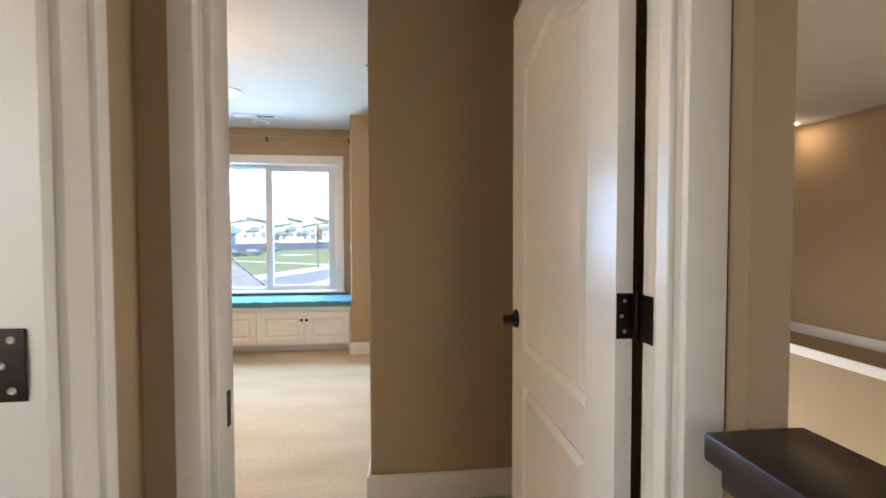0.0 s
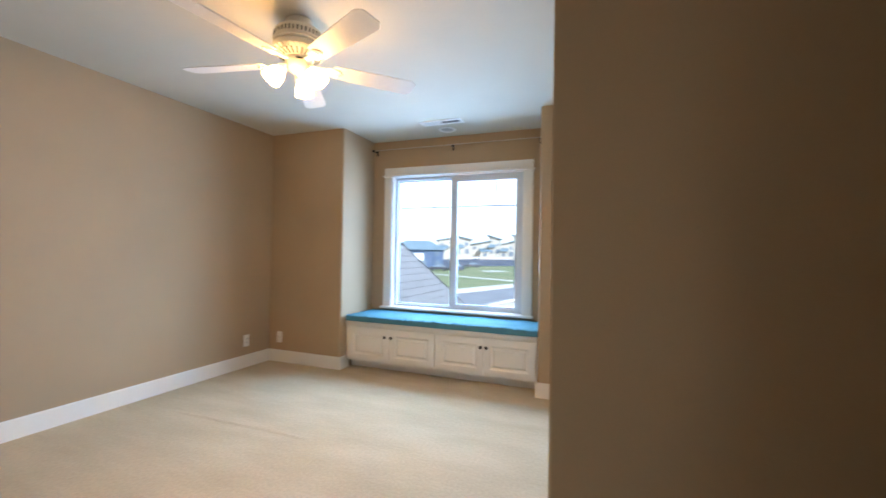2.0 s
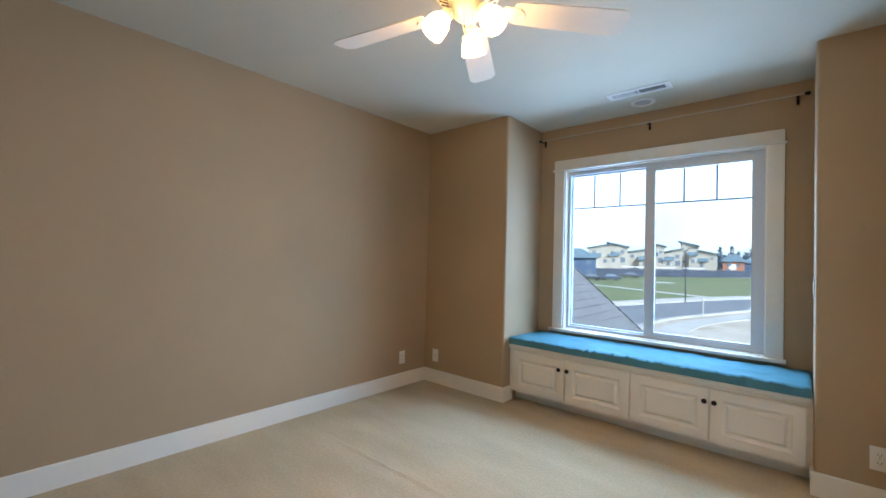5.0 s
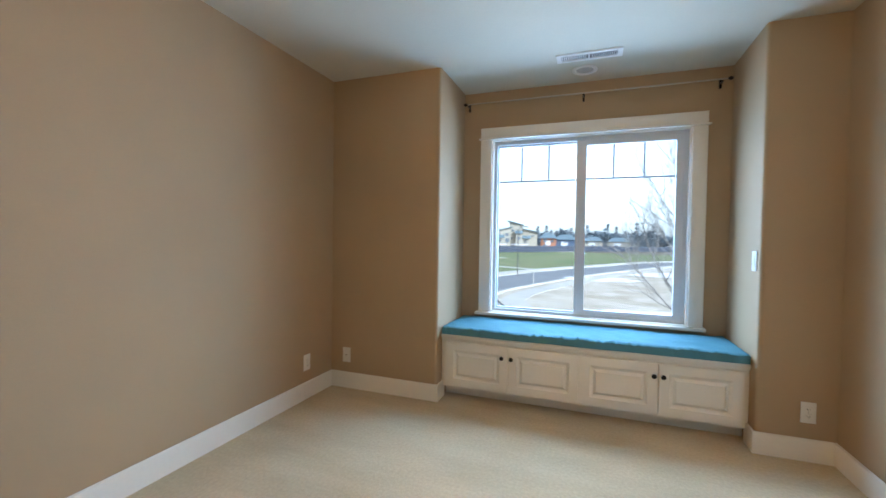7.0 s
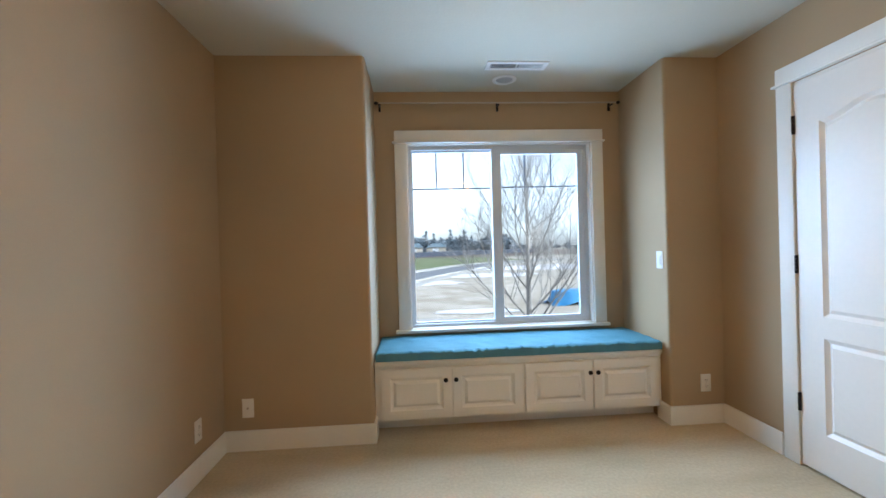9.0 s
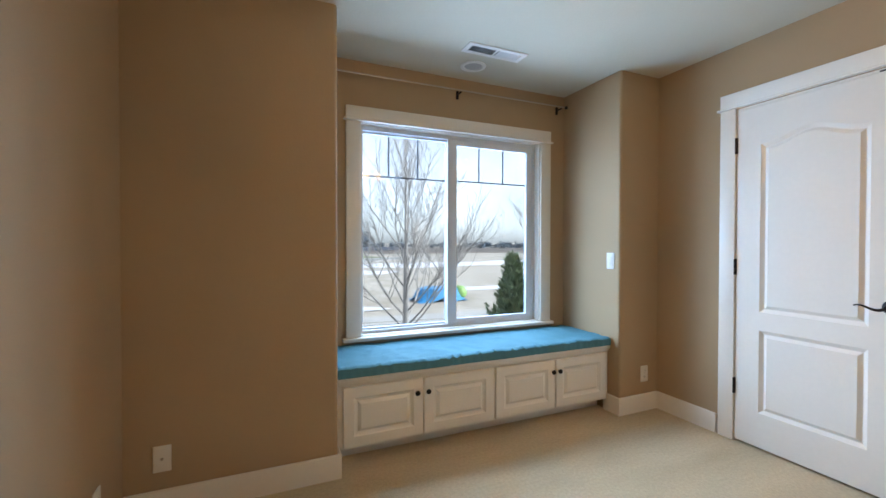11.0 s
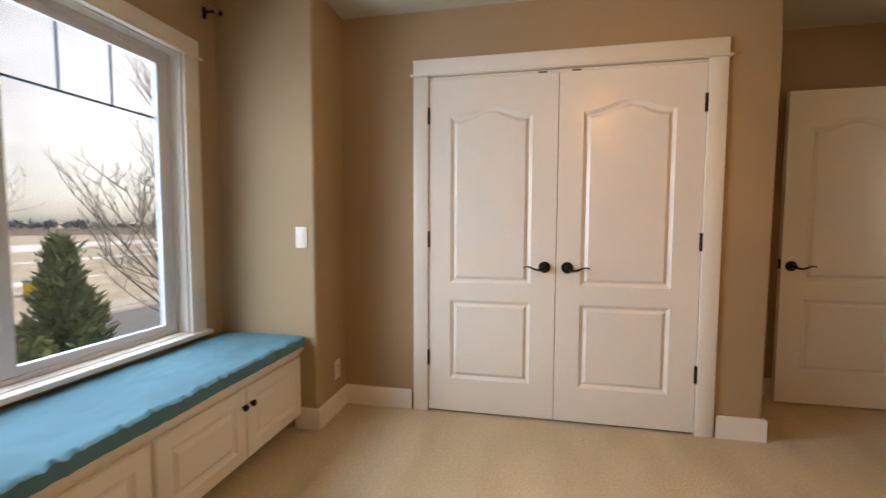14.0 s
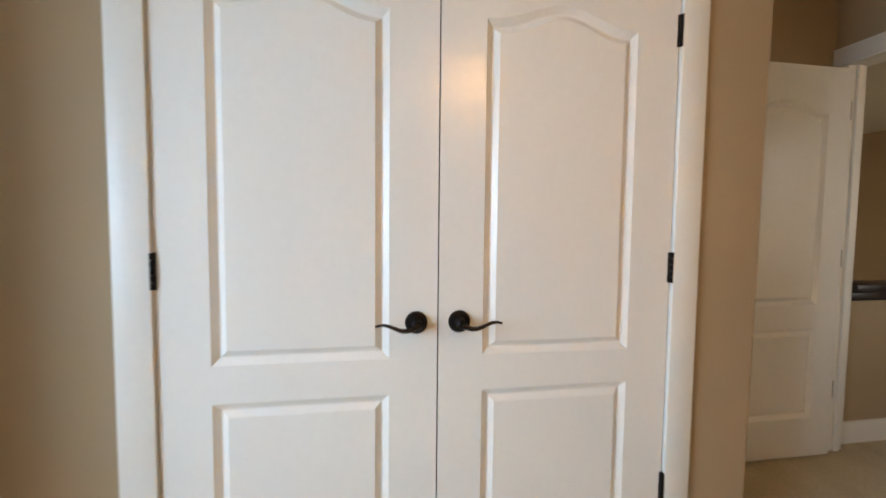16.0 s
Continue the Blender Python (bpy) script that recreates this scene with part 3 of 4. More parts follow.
for z in (0.33, 1.068, 1.80):
    hg = part("hinge_leaf", box(HW - 0.088, HW - 0.016, 0.973, 0.976, z - 0.039, z + 0.039, 0.001), M_BRONZE, sj, "black hinge leaf")
    for sx, sz in ((-0.030, -0.027), (-0.040, 0.0), (-0.030, 0.027)):
        sc = lathe([(0.0042, 0.0), (0.0034, 0.0015), (0.0012, 0.0008)], 10, "Y")
        sc.transform(Matrix.Translation((HW + sx, 0.973, z + sz)) @ Matrix.Diagonal((1, -1, 1, 1)))
        part("screw", sc, M_ROD, hg)

# dark wood cap on the half wall
cap = thing("half_wall_cap", "dark stained glossy wood cap on the half wall", "ledge")
part("cap_board", box(0.225, 0.395, 0.60, YE - 0.003, 0.860, 0.904, 0.006), M_DARKWOOD, cap, smooth=True)
part("cap_moulding", box(0.255, 0.385, 0.63, YE - 0.003, 0.812, 0.860, 0.006), M_DARKWOOD, cap, smooth=True)


# ---- window bench ----
FB = 4.872
bench = thing("window_bench", "white built-in window bench with four cabinet doors", "bench")
part("body", box(NL + 0.002, NR - 0.002, FB, YG - 0.002, 0.085, 0.455), M_TRIM, bench)
part("toe_kick", box(NL + 0.002, NR - 0.002, FB + 0.100, FB + 0.115, 0.0, 0.085), M_TRIM, bench)
part("seat_board", box(NL + 0.002, NR - 0.002, FB - 0.028, YG - 0.002, 0.455, 0.483, 0.006), M_TRIM, bench, smooth=True)
part("seat_moulding", box(NL + 0.002, NR - 0.002, FB - 0.012, FB, 0.437, 0.455, 0.004), M_TRIM, bench, smooth=True)
for x0, x1, kx in ((-2.659, -2.196, -2.236), (-2.190, -1.717, -2.168), (-1.702, -1.239, -1.262), (-1.233, -0.778, -1.209)):
    w, h = x1 - x0, 0.330
    bm = panel_face(w, h, 0.019, [(0.058, w - 0.058, 0.058, h - 0.058, 0.0)], False)
    for a, b in (((0, 0), (w, 0)), ((w, 0), (w, h)), ((w, h), (0, h)), ((0, h), (0, 0))):
        bm.faces.new([bm.verts.new(c) for c in ((a[0], 0, a[1]), (b[0], 0, b[1]), (b[0], 0.019, b[1]), (a[0], 0.019, a[1]))])
    bmesh.ops.remove_doubles(bm, verts=bm.verts, dist=1e-5)
    bmesh.ops.bevel(bm, geom=[e for e in bm.edges if all(abs(v.co.y) < 1e-5 and (v.co.x in (0.0, w) or abs(v.co.x - w) < 1e-6 or abs(v.co.z) < 1e-6 or abs(v.co.z - h) < 1e-6) for v in e.verts) and len(e.link_faces) == 2], offset=0.004, segments=2, affect="EDGES")
    cd = part("cabinet_door", bm, M_TRIM, bench, smooth=True)
    cd.location = (x0, FB - 0.019, 0.096)
    k = lathe([(0.006, 0.0), (0.005, 0.008), (0.0145, 0.014), (0.0155, 0.020), (0.012, 0.026), (0.004, 0.028)], 16, "Y")
    k.transform(Matrix.Translation((kx - x0, 0, 0.252)) @ Matrix.Diagonal((1, -1, 1, 1)))
    part("knob", k, M_BRONZE, cd, "dark bronze knob", True)

# cushion: a soft slab with a wavy cover edge
bm = bmesh.new()
bmesh.ops.create_grid(bm, x_segments=190, y_segments=44, size=0.5)
CX0, CX1, CY0, CY1 = NL + 0.012, NR - 0.010, 4.833, 5.352
for v in bm.verts:
    u, w = v.co.x + 0.5, v.co.y + 0.5
    x, y = CX0 + (CX1 - CX0) * u, CY0 + (CY1 - CY0) * w
    e = min(u * 1.93, (1 - u) * 1.93, w * 0.514, (1 - w) * 0.514)
    rnd = 0.008 * (1 - min(1, e / 0.014)) ** 2
    z = 0.541 - rnd + 0.004 * noise.noise((x * 3, y * 4, 0)) + 0.005 * noise.noise((x * 11, y * 8, 3)) + 0.005 * max(0.0, noise.noise((x * 7 + y * 9, y * 16 - x * 4, 5))) ** 1.5 - 0.004 * abs(noise.noise((x * 5 - y * 14, y * 6 + x * 9, 8)))
    pucker = max(0.0, 1 - abs(w * 0.514 - 0.015) / 0.035) * 0.020 * noise.noise((x * 38, 1, 2)) * max(0.45, 1 - abs(x + 1.85) / 0.9)
    v.co = Vector((x, y - (1 - w) * (0.006 * noise.noise((x * 4, 0, 9)) + 0.006 * noise.noise((x * 30, 4, 9))), z + pucker))
edge = [e for e in bm.edges if len(e.link_faces) == 1]
ext = bmesh.ops.extrude_edge_only(bm, edges=edge)
low = [g for g in ext["geom"] if isinstance(g, bmesh.types.BMVert)]
for v in low:
    v.co.z = 0.4845
bmesh.ops.contextual_create(bm, geom=[e for e in bm.edges if all(abs(v.co.z - 0.4845) < 1e-6 for v in e.verts)])
cush = tagged(link("bench_cushion", bm, M_CUSHION, smooth=True), "teal blue fabric cushion lying on the window bench", "cushion")

# ---- curtain rod ----
rod = thing("curtain_rod", "thin pale curtain rod on dark brackets, without curtains", "curtain rod")
part("pole", tube([(-2.66, 5.300, 2.322), (-0.80, 5.300, 2.322)], 0.0055, 10), M_ROD, rod, smooth=True)
for x in (-2.655, -1.738, -0.832):
    bm = box(x - 0.008, x + 0.008, 5.350, YG, 2.275, 2.335, 0.002)
    box(x - 0.005, x + 0.005, 5.295, 5.352, 2.303, 2.313, 0.001, bm=bm)
    part("bracket", bm, M_BRONZE, rod, "dark bronze bracket")
for x, s in ((-2.66, -1), (-0.80, 1)):
    f = lathe([(0.007, 0.0), (0.008, 0.005), (0.013, 0.012), (0.014, 0.02), (0.008, 0.03), (0.002, 0.034)], 14, "X")
    f.transform(pose(x, 5.300, 2.322) @ Matrix.Diagonal((s, 1, 1, 1)))
    part("finial", f, M_BRONZE, rod, "dark bronze finial", True)

# ---- ceiling vent and recessed lamp ----
vent = thing("ceiling_vent", "white metal ceiling register with two louvre banks", "vent", (-1.696, 4.893, TOP))
part("frame", holed_slab(-0.208, 0.208, -0.063, 0.063, [(-0.178, 0.178, -0.036, 0.036)], 0.006), M_VENT, vent).matrix_basis = pose(0, 0, -0.006, 90, 0, 0) @ pose(0, 0, 0)
# near-black sheet standing in for the shade in the duct behind the slats
part("duct_shade", box(-0.18, 0.18, -0.038, 0.038, -0.0015, -0.0005), M_SLOT, vent)
part("divider", box(-0.006, 0.006, -0.036, 0.036, -0.007, -0.001), M_VENT, vent)
for i in range(26):
    x = -0.171 + i * 0.0137
    if abs(x) < 0.01:
        continue
    bm = box(-0.0045, 0.0045, -0.036, 0.036, -0.0006, 0.0006)
    part("slat", bm, M_VENT, vent).matrix_basis = pose(x, 0, -0.0045, 0, -48 if x < 0 else 48, 0)
can = thing("recessed_light", "unlit recessed ceiling lamp with a white ring", "light", (-1.728, 5.128, TOP))
part("ring", lathe([(0.088, -0.001), (0.088, -0.005), (0.080, -0.009), (0.066, -0.009), (0.060, -0.001)], 32), M_VENT, can, smooth=True)
part("lens", lathe([(0.060, -0.0012), (0.045, -0.003), (0.001, -0.0045)], 32), M_LENS, can, "grey frosted lens", True)

dl = thing("recessed_light", "lit recessed ceiling lamp above the stair", "light", (4.02, 4.66, TOP))
part("ring", lathe([(0.095, -0.001), (0.095, -0.006), (0.072, -0.008), (0.070, -0.001)], 32), M_VENT, dl, smooth=True)
part("lens", lathe([(0.070, -0.0012), (0.05, -0.003), (0.001, -0.004)], 32), M_DOWN, dl, "glowing warm lens", True)


# ---- outlets and switch ----
def plate(name, label, m, kind="outlet"):
    """A wall plate in x and z that looks to -y."""
    root = thing(name, label, "outlet" if kind == "outlet" else "switch")
    part("cover", box(-0.035, 0.035, -0.006, 0.0, -0.0585, 0.0585, 0.003), M_PLASTIC, root, smooth=True)
    if kind == "outlet":
        for z in (0.0195, -0.0195):
            sock = part("socket", box(-0.0165, 0.0165, -0.0085, -0.006, z - 0.0135, z + 0.0135, 0.002), M_PLASTIC, root, smooth=True)
            for x in (-0.0065, 0.0065):
                part("slot", box(x - 0.0012, x + 0.0012, -0.0092, -0.0084, z - 0.003, z + 0.006), M_SLOT, sock)
            part("slot", box(-0.002, 0.002, -0.0092, -0.0084, z - 0.009, z - 0.0055), M_SLOT, sock)
        s = lathe([(0.003, 0), (0.0025, 0.0015)], 10, "Y")
        s.transform(Matrix.Translation((0, -0.006, 0)) @ Matrix.Diagonal((1, -1, 1, 1)))
        part("screw", s, M_ROD, root)
    elif kind == "jack":
        s = lathe([(0.006, 0), (0.006, 0.006), (0.003, 0.008)], 12, "Y")
        s.transform(Matrix.Translation((0, -0.006, 0)) @ Matrix.Diagonal((1, -1, 1, 1)))
        part("jack", s, M_ROD, root, "small metal jack")
    else:
        part("rocker", box(-0.0165, 0.0165, -0.0095, -0.006, -0.033, 0.033, 0.002), M_PLASTIC, root, smooth=True)
    root.matrix_basis = m
    return root


plate("wall_jack", "white cable jack plate low on the tan wall", pose(-3.466, YN, 0.260), "jack")
plate("wall_outlet", "white power outlet low on the tan wall", pose(-0.510, YN, 0.268))
plate("wall_outlet", "white power outlet low on the tan wall", pose(XW, 4.455, 0.266, 0, 0, 90))
plate("wall_switch", "white rocker switch on the nook's side wall", pose(NR, 4.849, 1.090, 0, 0, -90), "switch")

# ---- ceiling fan ----
fan = thing("ceiling_fan", "white five-blade ceiling fan with three lit glass shades", "fan", (*FAN, 0.0))
part("canopy", lathe([(0.066, TOP), (0.072, TOP - 0.006), (0.072, TOP - 0.030), (0.064, TOP - 0.042)], 40), M_FAN, fan, smooth=True)
part("motor_housing", lathe([(0.064, TOP - 0.042), (0.088, TOP - 0.046), (0.116, TOP - 0.058), (0.129, TOP - 0.076), (0.131, TOP - 0.110), (0.124, TOP - 0.120)], 48), M_FAN, fan, smooth=True)
part("trim_band", lathe([(0.124, TOP - 0.120), (0.137, TOP - 0.124), (0.139, TOP - 0.134), (0.130, TOP - 0.140)], 48), M_FAN, fan, smooth=True)
part("lower_housing", lathe([(0.130, TOP - 0.140), (0.137, TOP - 0.152), (0.133, TOP - 0.172), (0.112, TOP - 0.192), (0.078, TOP - 0.206), (0.070, TOP - 0.210)], 48), M_FAN, fan, smooth=True)
for i in range(40):
    part("vent_slot", box(0.127, 0.1318, -0.0032, 0.0032, TOP - 0.108, TOP - 0.084), M_SLOT, fan).matrix_basis = pose(0, 0, 0, 0, 0, 9 * i)
for i in range(26):
    part("vent_slot", box(-0.020, 0.020, -0.0035, 0.0035, -0.002, 0.002), M_SLOT, fan).matrix_basis = pose(0, 0, TOP - 0.1985, 0, 0, 360 * i / 26) @ pose(0.098, 0, 0, 0, -23, 0)
    part("vent_rib", box(-0.014, 0.014, -0.004, 0.004, -0.003, 0.003, 0.001), M_FAN, fan).matrix_basis = pose(0, 0, TOP - 0.184, 0, 0, 360 * (i + 0.5) / 26) @ pose(0.124, 0, 0, 0, -42, 0)
part("switch_housing", lathe([(0.070, TOP - 0.210), (0.074, TOP - 0.220), (0.070, TOP - 0.246), (0.052, TOP - 0.268), (0.030, TOP - 0.282), (0.012, TOP - 0.292), (0.006, TOP - 0.304)], 32), M_FAN, fan, smooth=True)
part("reverse_switch", box(0.068, 0.0735, -0.016, 0.016, TOP - 0.232, TOP - 0.222, 0.001), M_SLOT, fan, "dark slot of the reverse switch").matrix_basis = pose(0, 0, 0, 0, 0, -48)
for a, drop in ((-70, 0.075), (-20, 0.055)):
    part("pull_chain", tube([(0.040, 0, TOP - 0.276), (0.041, 0, TOP - 0.30), (0.041, 0, TOP - 0.276 - drop)], 0.0016, 6), M_ROD, fan).matrix_basis = pose(0, 0, 0, 0, 0, a)
BLADE_Z = 2.195
for i in range(5):
    a = 48.5 + 72 * i
    bm = bmesh.new()
    prof = [(0.185, 0.046), (0.20, 0.054), (0.32, 0.060), (0.48, 0.066), (0.635, 0.070), (0.670, 0.044)]
    loop = [(x, w) for x, w in prof] + [(x, -w) for x, w in reversed(prof)]
    vt = [bm.verts.new((x, y, 0.003)) for x, y in loop]
    vb = [bm.verts.new((x, y, -0.003)) for x, y in loop]
    bm.faces.new(vt)
    bm.faces.new(list(reversed(vb)))
    for k in range(len(loop)):
        j = (k + 1) % len(loop)
        bm.faces.new((vt[k], vt[j], vb[j], vb[k]))
    bl = part("blade", bm, M_BLADE, fan, "white fan blade")
    bl.matrix_basis = pose(0, 0, BLADE_Z, 0, 0, a) @ pose(0, 0, 0, -12, 0, 0)
    ir = bmesh.new()
    box(0.085, 0.150, -0.016, 0.016, -0.006, 0.004, 0.003, bm=ir)
    box(0.145, 0.205, -0.034, 0.034, -0.009, -0.004, 0.003, bm=ir)
    tube([(0.205, -0.028, -0.006), (0.225, -0.014, -0.007), (0.232, 0.0, -0.007), (0.225, 0.014, -0.007), (0.205, 0.028, -0.006)], 0.006, 8, bm=ir)
    part("blade_iron", ir, M_FAN, bl, "ivory scrolled blade iron", True)
for a in SHADE_ANGLES:
    m = pose(0, 0, 0, 0, 0, a)
    arm = part("lamp_arm", tube([(0.030, 0, TOP - 0.250), (0.055, 0, TOP - 0.250), (0.074, 0, TOP - 0.257), (0.082, 0, TOP - 0.272)], 0.009, 10), M_FAN, fan, smooth=True)
    arm.matrix_basis = m
    tilt = m @ pose(0.082, 0, TOP - 0.272, 0, -38, 0)
    fit = part("lamp_socket", lathe([(0.014, 0.012), (0.026, 0.004), (0.027, -0.016), (0.024, -0.020)], 20), M_FAN, fan, smooth=True)
    fit.matrix_basis = tilt
    sh = bmesh.new()
    pr = [(0.022, -0.018), (0.028, -0.024), (0.040, -0.044), (0.046, -0.066), (0.047, -0.084), (0.050, -0.100)]
    steps = 28
    rings = []
    for r, h in pr + [(r - 0.003, h) for r, h in reversed(pr)]:
        rings.append([sh.verts.new(((r + 0.0012 * math.cos(14 * 2 * math.pi * k / steps)) * math.cos(2 * math.pi * k / steps), (r + 0.0012 * math.cos(14 * 2 * math.pi * k / steps)) * math.sin(2 * math.pi * k / steps), h)) for k in range(steps)])
    for p, q in zip(rings, rings[1:]):
        for k in range(steps):
            sh.faces.new((p[k], p[(k + 1) % steps], q[(k + 1) % steps], q[k]))
    g = part("glass_shade", sh, M_SHADE, fan, "glowing frosted glass tulip shade", True)
    g.matrix_basis = tilt

# ---- outdoors ----
bm = bmesh.new()
bmesh.ops.create_grid(bm, x_segments=60, y_segments=60, size=2200)
for v in bm.verts:
    d = math.hypot(v.co.x, v.co.y)
    rise = max(0.0, d - 420) / 500
    v.co.z = GROUND + (min(rise, 1.0) ** 1.5) * (3.5 + 2 * noise.noise((v.co.x * 0.004, v.co.y * 0.004, 0)))
structure("ground", bm, M_DIRT, "pale bare winter ground reaching to the horizon", True)


def smooth_line(points, steps=10):
    out = []
    p = [Vector((*q, 0)) for q in points]
    p = [2 * p[0] - p[1]] + p + [2 * p[-1] - p[-2]]
    for i in range(1, len(p) - 2):
        for k in range(steps):
            u = k / steps
            a, b, c, d = p[i - 1], p[i], p[i + 1], p[i + 2]
            out.append(0.5 * ((2 * b) + (c - a) * u + (2 * a - 5 * b + 4 * c - d) * u * u + (3 * b - a - 3 * c + d) * u ** 3))
    out.append(p[-2])
    return out


def ribbon(points, left, right, z0, z1):
    """A strip along a smooth line, from left to right of it, as a slab."""
    line = smooth_line(points)
    bm = bmesh.new()
    rows = []
    for i, q in enumerate(line):
        t = (line[min(i + 1, len(line) - 1)] - line[max(i - 1, 0)]).normalized()
        nrm = Vector((-t.y, t.x, 0))
        rows.append([bm.verts.new((*(q + nrm * s).xy, z)) for s, z in ((left, z0), (left, z1), (right, z1), (right, z0))])
    for a, b in zip(rows, rows[1:]):
        for k in range(3):
            bm.faces.new((a[k], a[k + 1], b[k + 1], b[k]))
    bm.faces.new(rows[0])
    bm.faces.new(rows[-1])
    return bm


def blob(cx, cy, rx, ry, z, seed, points=40):
    """A flat patch with an uneven outline."""
    bm = bmesh.new()
    vs = []
    for i in range(points):
        a = 2 * math.pi * i / points
        r = 1 + 0.35 * noise.noise((2 * math.cos(a) + seed, 2 * math.sin(a), seed))
        vs.append(bm.verts.new((cx + rx * r * math.cos(a), cy + ry * r * math.sin(a), z)))
    bm.faces.new(vs)
    return bm


ROAD = [(40, 118), (16, 98), (3, 74), (-4.5, 58), (-9, 45), (-12, 34), (-11, 25.5), (-4, 20.0), (15, 18.2), (60, 17.8), (140, 17.6)]
structure("road", ribbon(ROAD, -3.4, 3.4, GROUND - 0.1, GROUND + 0.02), M_ASPHALT, "grey asphalt street curving past the lot")
structure("kerb", ribbon(ROAD, 3.4, 3.75, GROUND - 0.1, GROUND + 0.14), M_CONCRETE, "pale concrete kerb along the street")
structure("kerb_far", ribbon(ROAD, -3.75, -3.4, GROUND - 0.1, GROUND + 0.14), M_CONCRETE, "pale concrete kerb along the park")
structure("pavement", ribbon(ROAD, -6.6, -5.0, GROUND - 0.1, GROUND + 0.05), M_CONCRETE, "pale concrete pavement along the park")
structure("pavement_lot", ribbon(ROAD, 4.6, 6.2, GROUND - 0.1, GROUND + 0.05), M_CONCRETE, "pale concrete pavement beside the lot")
bm = bmesh.new()
bm.faces.new([bm.verts.new((x, y, GROUND + 0.03)) for x, y in ((-17.5, 30), (-15.5, 46), (-10, 62), (-2.5, 79), (9, 101), (30, 118), (22, 175), (-13, 165), (-52, 118), (-70, 60), (-50, 28))])
structure("lawn", bm, M_LAWN, "green winter lawn of the park")
structure("path", ribbon([(-60, 88), (-34, 76), (-21, 68.5), (-9, 61)], -0.9, 0.9, GROUND - 0.1, GROUND + 0.06), M_CONCRETE, "pale path across the lawn")
structure("path_disc", blob(-24, 96, 3.2, 4.0, GROUND + 0.07, 5), M_CONCRETE, "pale concrete pad in the lawn")
for i, (cx, cy, rx, ry) in enumerate(((30, 78, 26, 8), (80, 84, 34, 9), (8, 60, 7, 4), (16, 36, 7, 1.3), (-1, 50, 4, 3), (36, 52, 9, 1.5), (64, 60, 18, 2.5), (1.5, 28, 2.6, 1.0))):
    structure("snow_patch", blob(cx, cy, rx, ry, GROUND + 0.015 + 0.004 * i, i * 3.7), M_SNOW, "thin old snow on bare ground")
structure("field", blob(120, 250, 130, 120, GROUND + 0.06, 8.1), M_HILL, "brown winter field")
structure("field_far", blob(-10, 330, 110, 90, GROUND + 0.05, 2.1), M_HILL, "brown winter field")

# neighbouring garage roof, shingle course by course
roof = thing("garage_roof", "grey asphalt-shingle hip roof of the next wing", "roof")
SC, EY = 1.7, Vector((-0.53, 1.63, 1.22))


def far_out(c):
    """A roof corner, set out from the house."""
    return EY + (Vector(c) - EY) * SC


A0, B0 = far_out((-5.2, 7.17, 2.95)), far_out((-2.3, 10.07, -0.67))
Y0 = far_out((-5.2, 5.6, 0)).y
courses = 34
bm = bmesh.new()
bm.faces.new([bm.verts.new(far_out(c)) for c in ((-5.2, 5.6, 2.93), (-5.2, 7.17, 2.93), (-2.3, 10.07, -0.69), (-2.3, 5.6, -0.69))])
bm.faces.new([bm.verts.new(far_out(c)) for c in ((-5.2, 7.17, 2.93), (-8.1, 10.07, -0.69), (-2.3, 10.07, -0.69))])
bm.faces.new([bm.verts.new(far_out(c)) for c in ((-5.2, 5.6, 2.93), (-8.1, 5.6, -0.69), (-8.1, 10.07, -0.69), (-5.2, 7.17, 2.93))])
bm.faces.new([bm.verts.new(far_out(c)) for c in ((-5.2, 5.6, 2.93), (-2.3, 5.6, -0.69), (-8.1, 5.6, -0.69))])
part("deck", bm, M_SHINGLE, roof)
part("wall", box(far_out((-7.6, 0, 0)).x, far_out((-2.8, 0, 0)).x, Y0 + 0.3, far_out((0, 9.6, 0)).y, GROUND, -1.6), M_SIDING, roof)
nrm = Vector((3.62, 0, 2.9)).normalized()
for i in range(courses):
    u0, u1 = i / courses, (i + 1.06) / courses
    p0, p1 = A0.lerp(B0, u0), A0.lerp(B0, u1)
    bm = bmesh.new()
    lo, hi = nrm * 0.020, nrm * 0.004
    n = 12
    for k in range(n):
        ya0, yb0 = Y0 + (p0.y - Y0) * k / n, Y0 + (p0.y - Y0) * (k + 1) / n - 0.006
        ya1, yb1 = Y0 + (p1.y - Y0) * k / n, Y0 + (p1.y - Y0) * (k + 1) / n - 0.006
        j = 0.004 * noise.noise((i * 3.1, k * 2.7, 0))
        q = [Vector((p0.x, ya0, p0.z)) + hi, Vector((p0.x, yb0, p0.z)) + hi, Vector((p1.x, yb1, p1.z + j)) + lo, Vector((p1.x, ya1, p1.z + j)) + lo]
        d = [c - nrm * 0.016 for c in q]
        v = [bm.verts.new(c) for c in q + d]
        for f in ((0, 1, 2, 3), (3, 2, 6, 7), (1, 5, 6, 2), (0, 3, 7, 4)):
            bm.faces.new([v[t] for t in f])
    part("shingle_course", bm, M_SHINGLE, roof)
for i in range(34):
    p = A0.lerp(B0, i / 34)
    bm = box(-0.07, 0.07, -0.10, 0.12, 0.0, 0.012)
    cp = part("hip_cap", bm, M_SHINGLE, roof)
    cp.matrix_basis = Matrix.Translation(p + Vector((0, 0, 0.012))) @ Vector((1, 1, -1.25)).to_track_quat("Y", "Z").to_matrix().to_4x4()

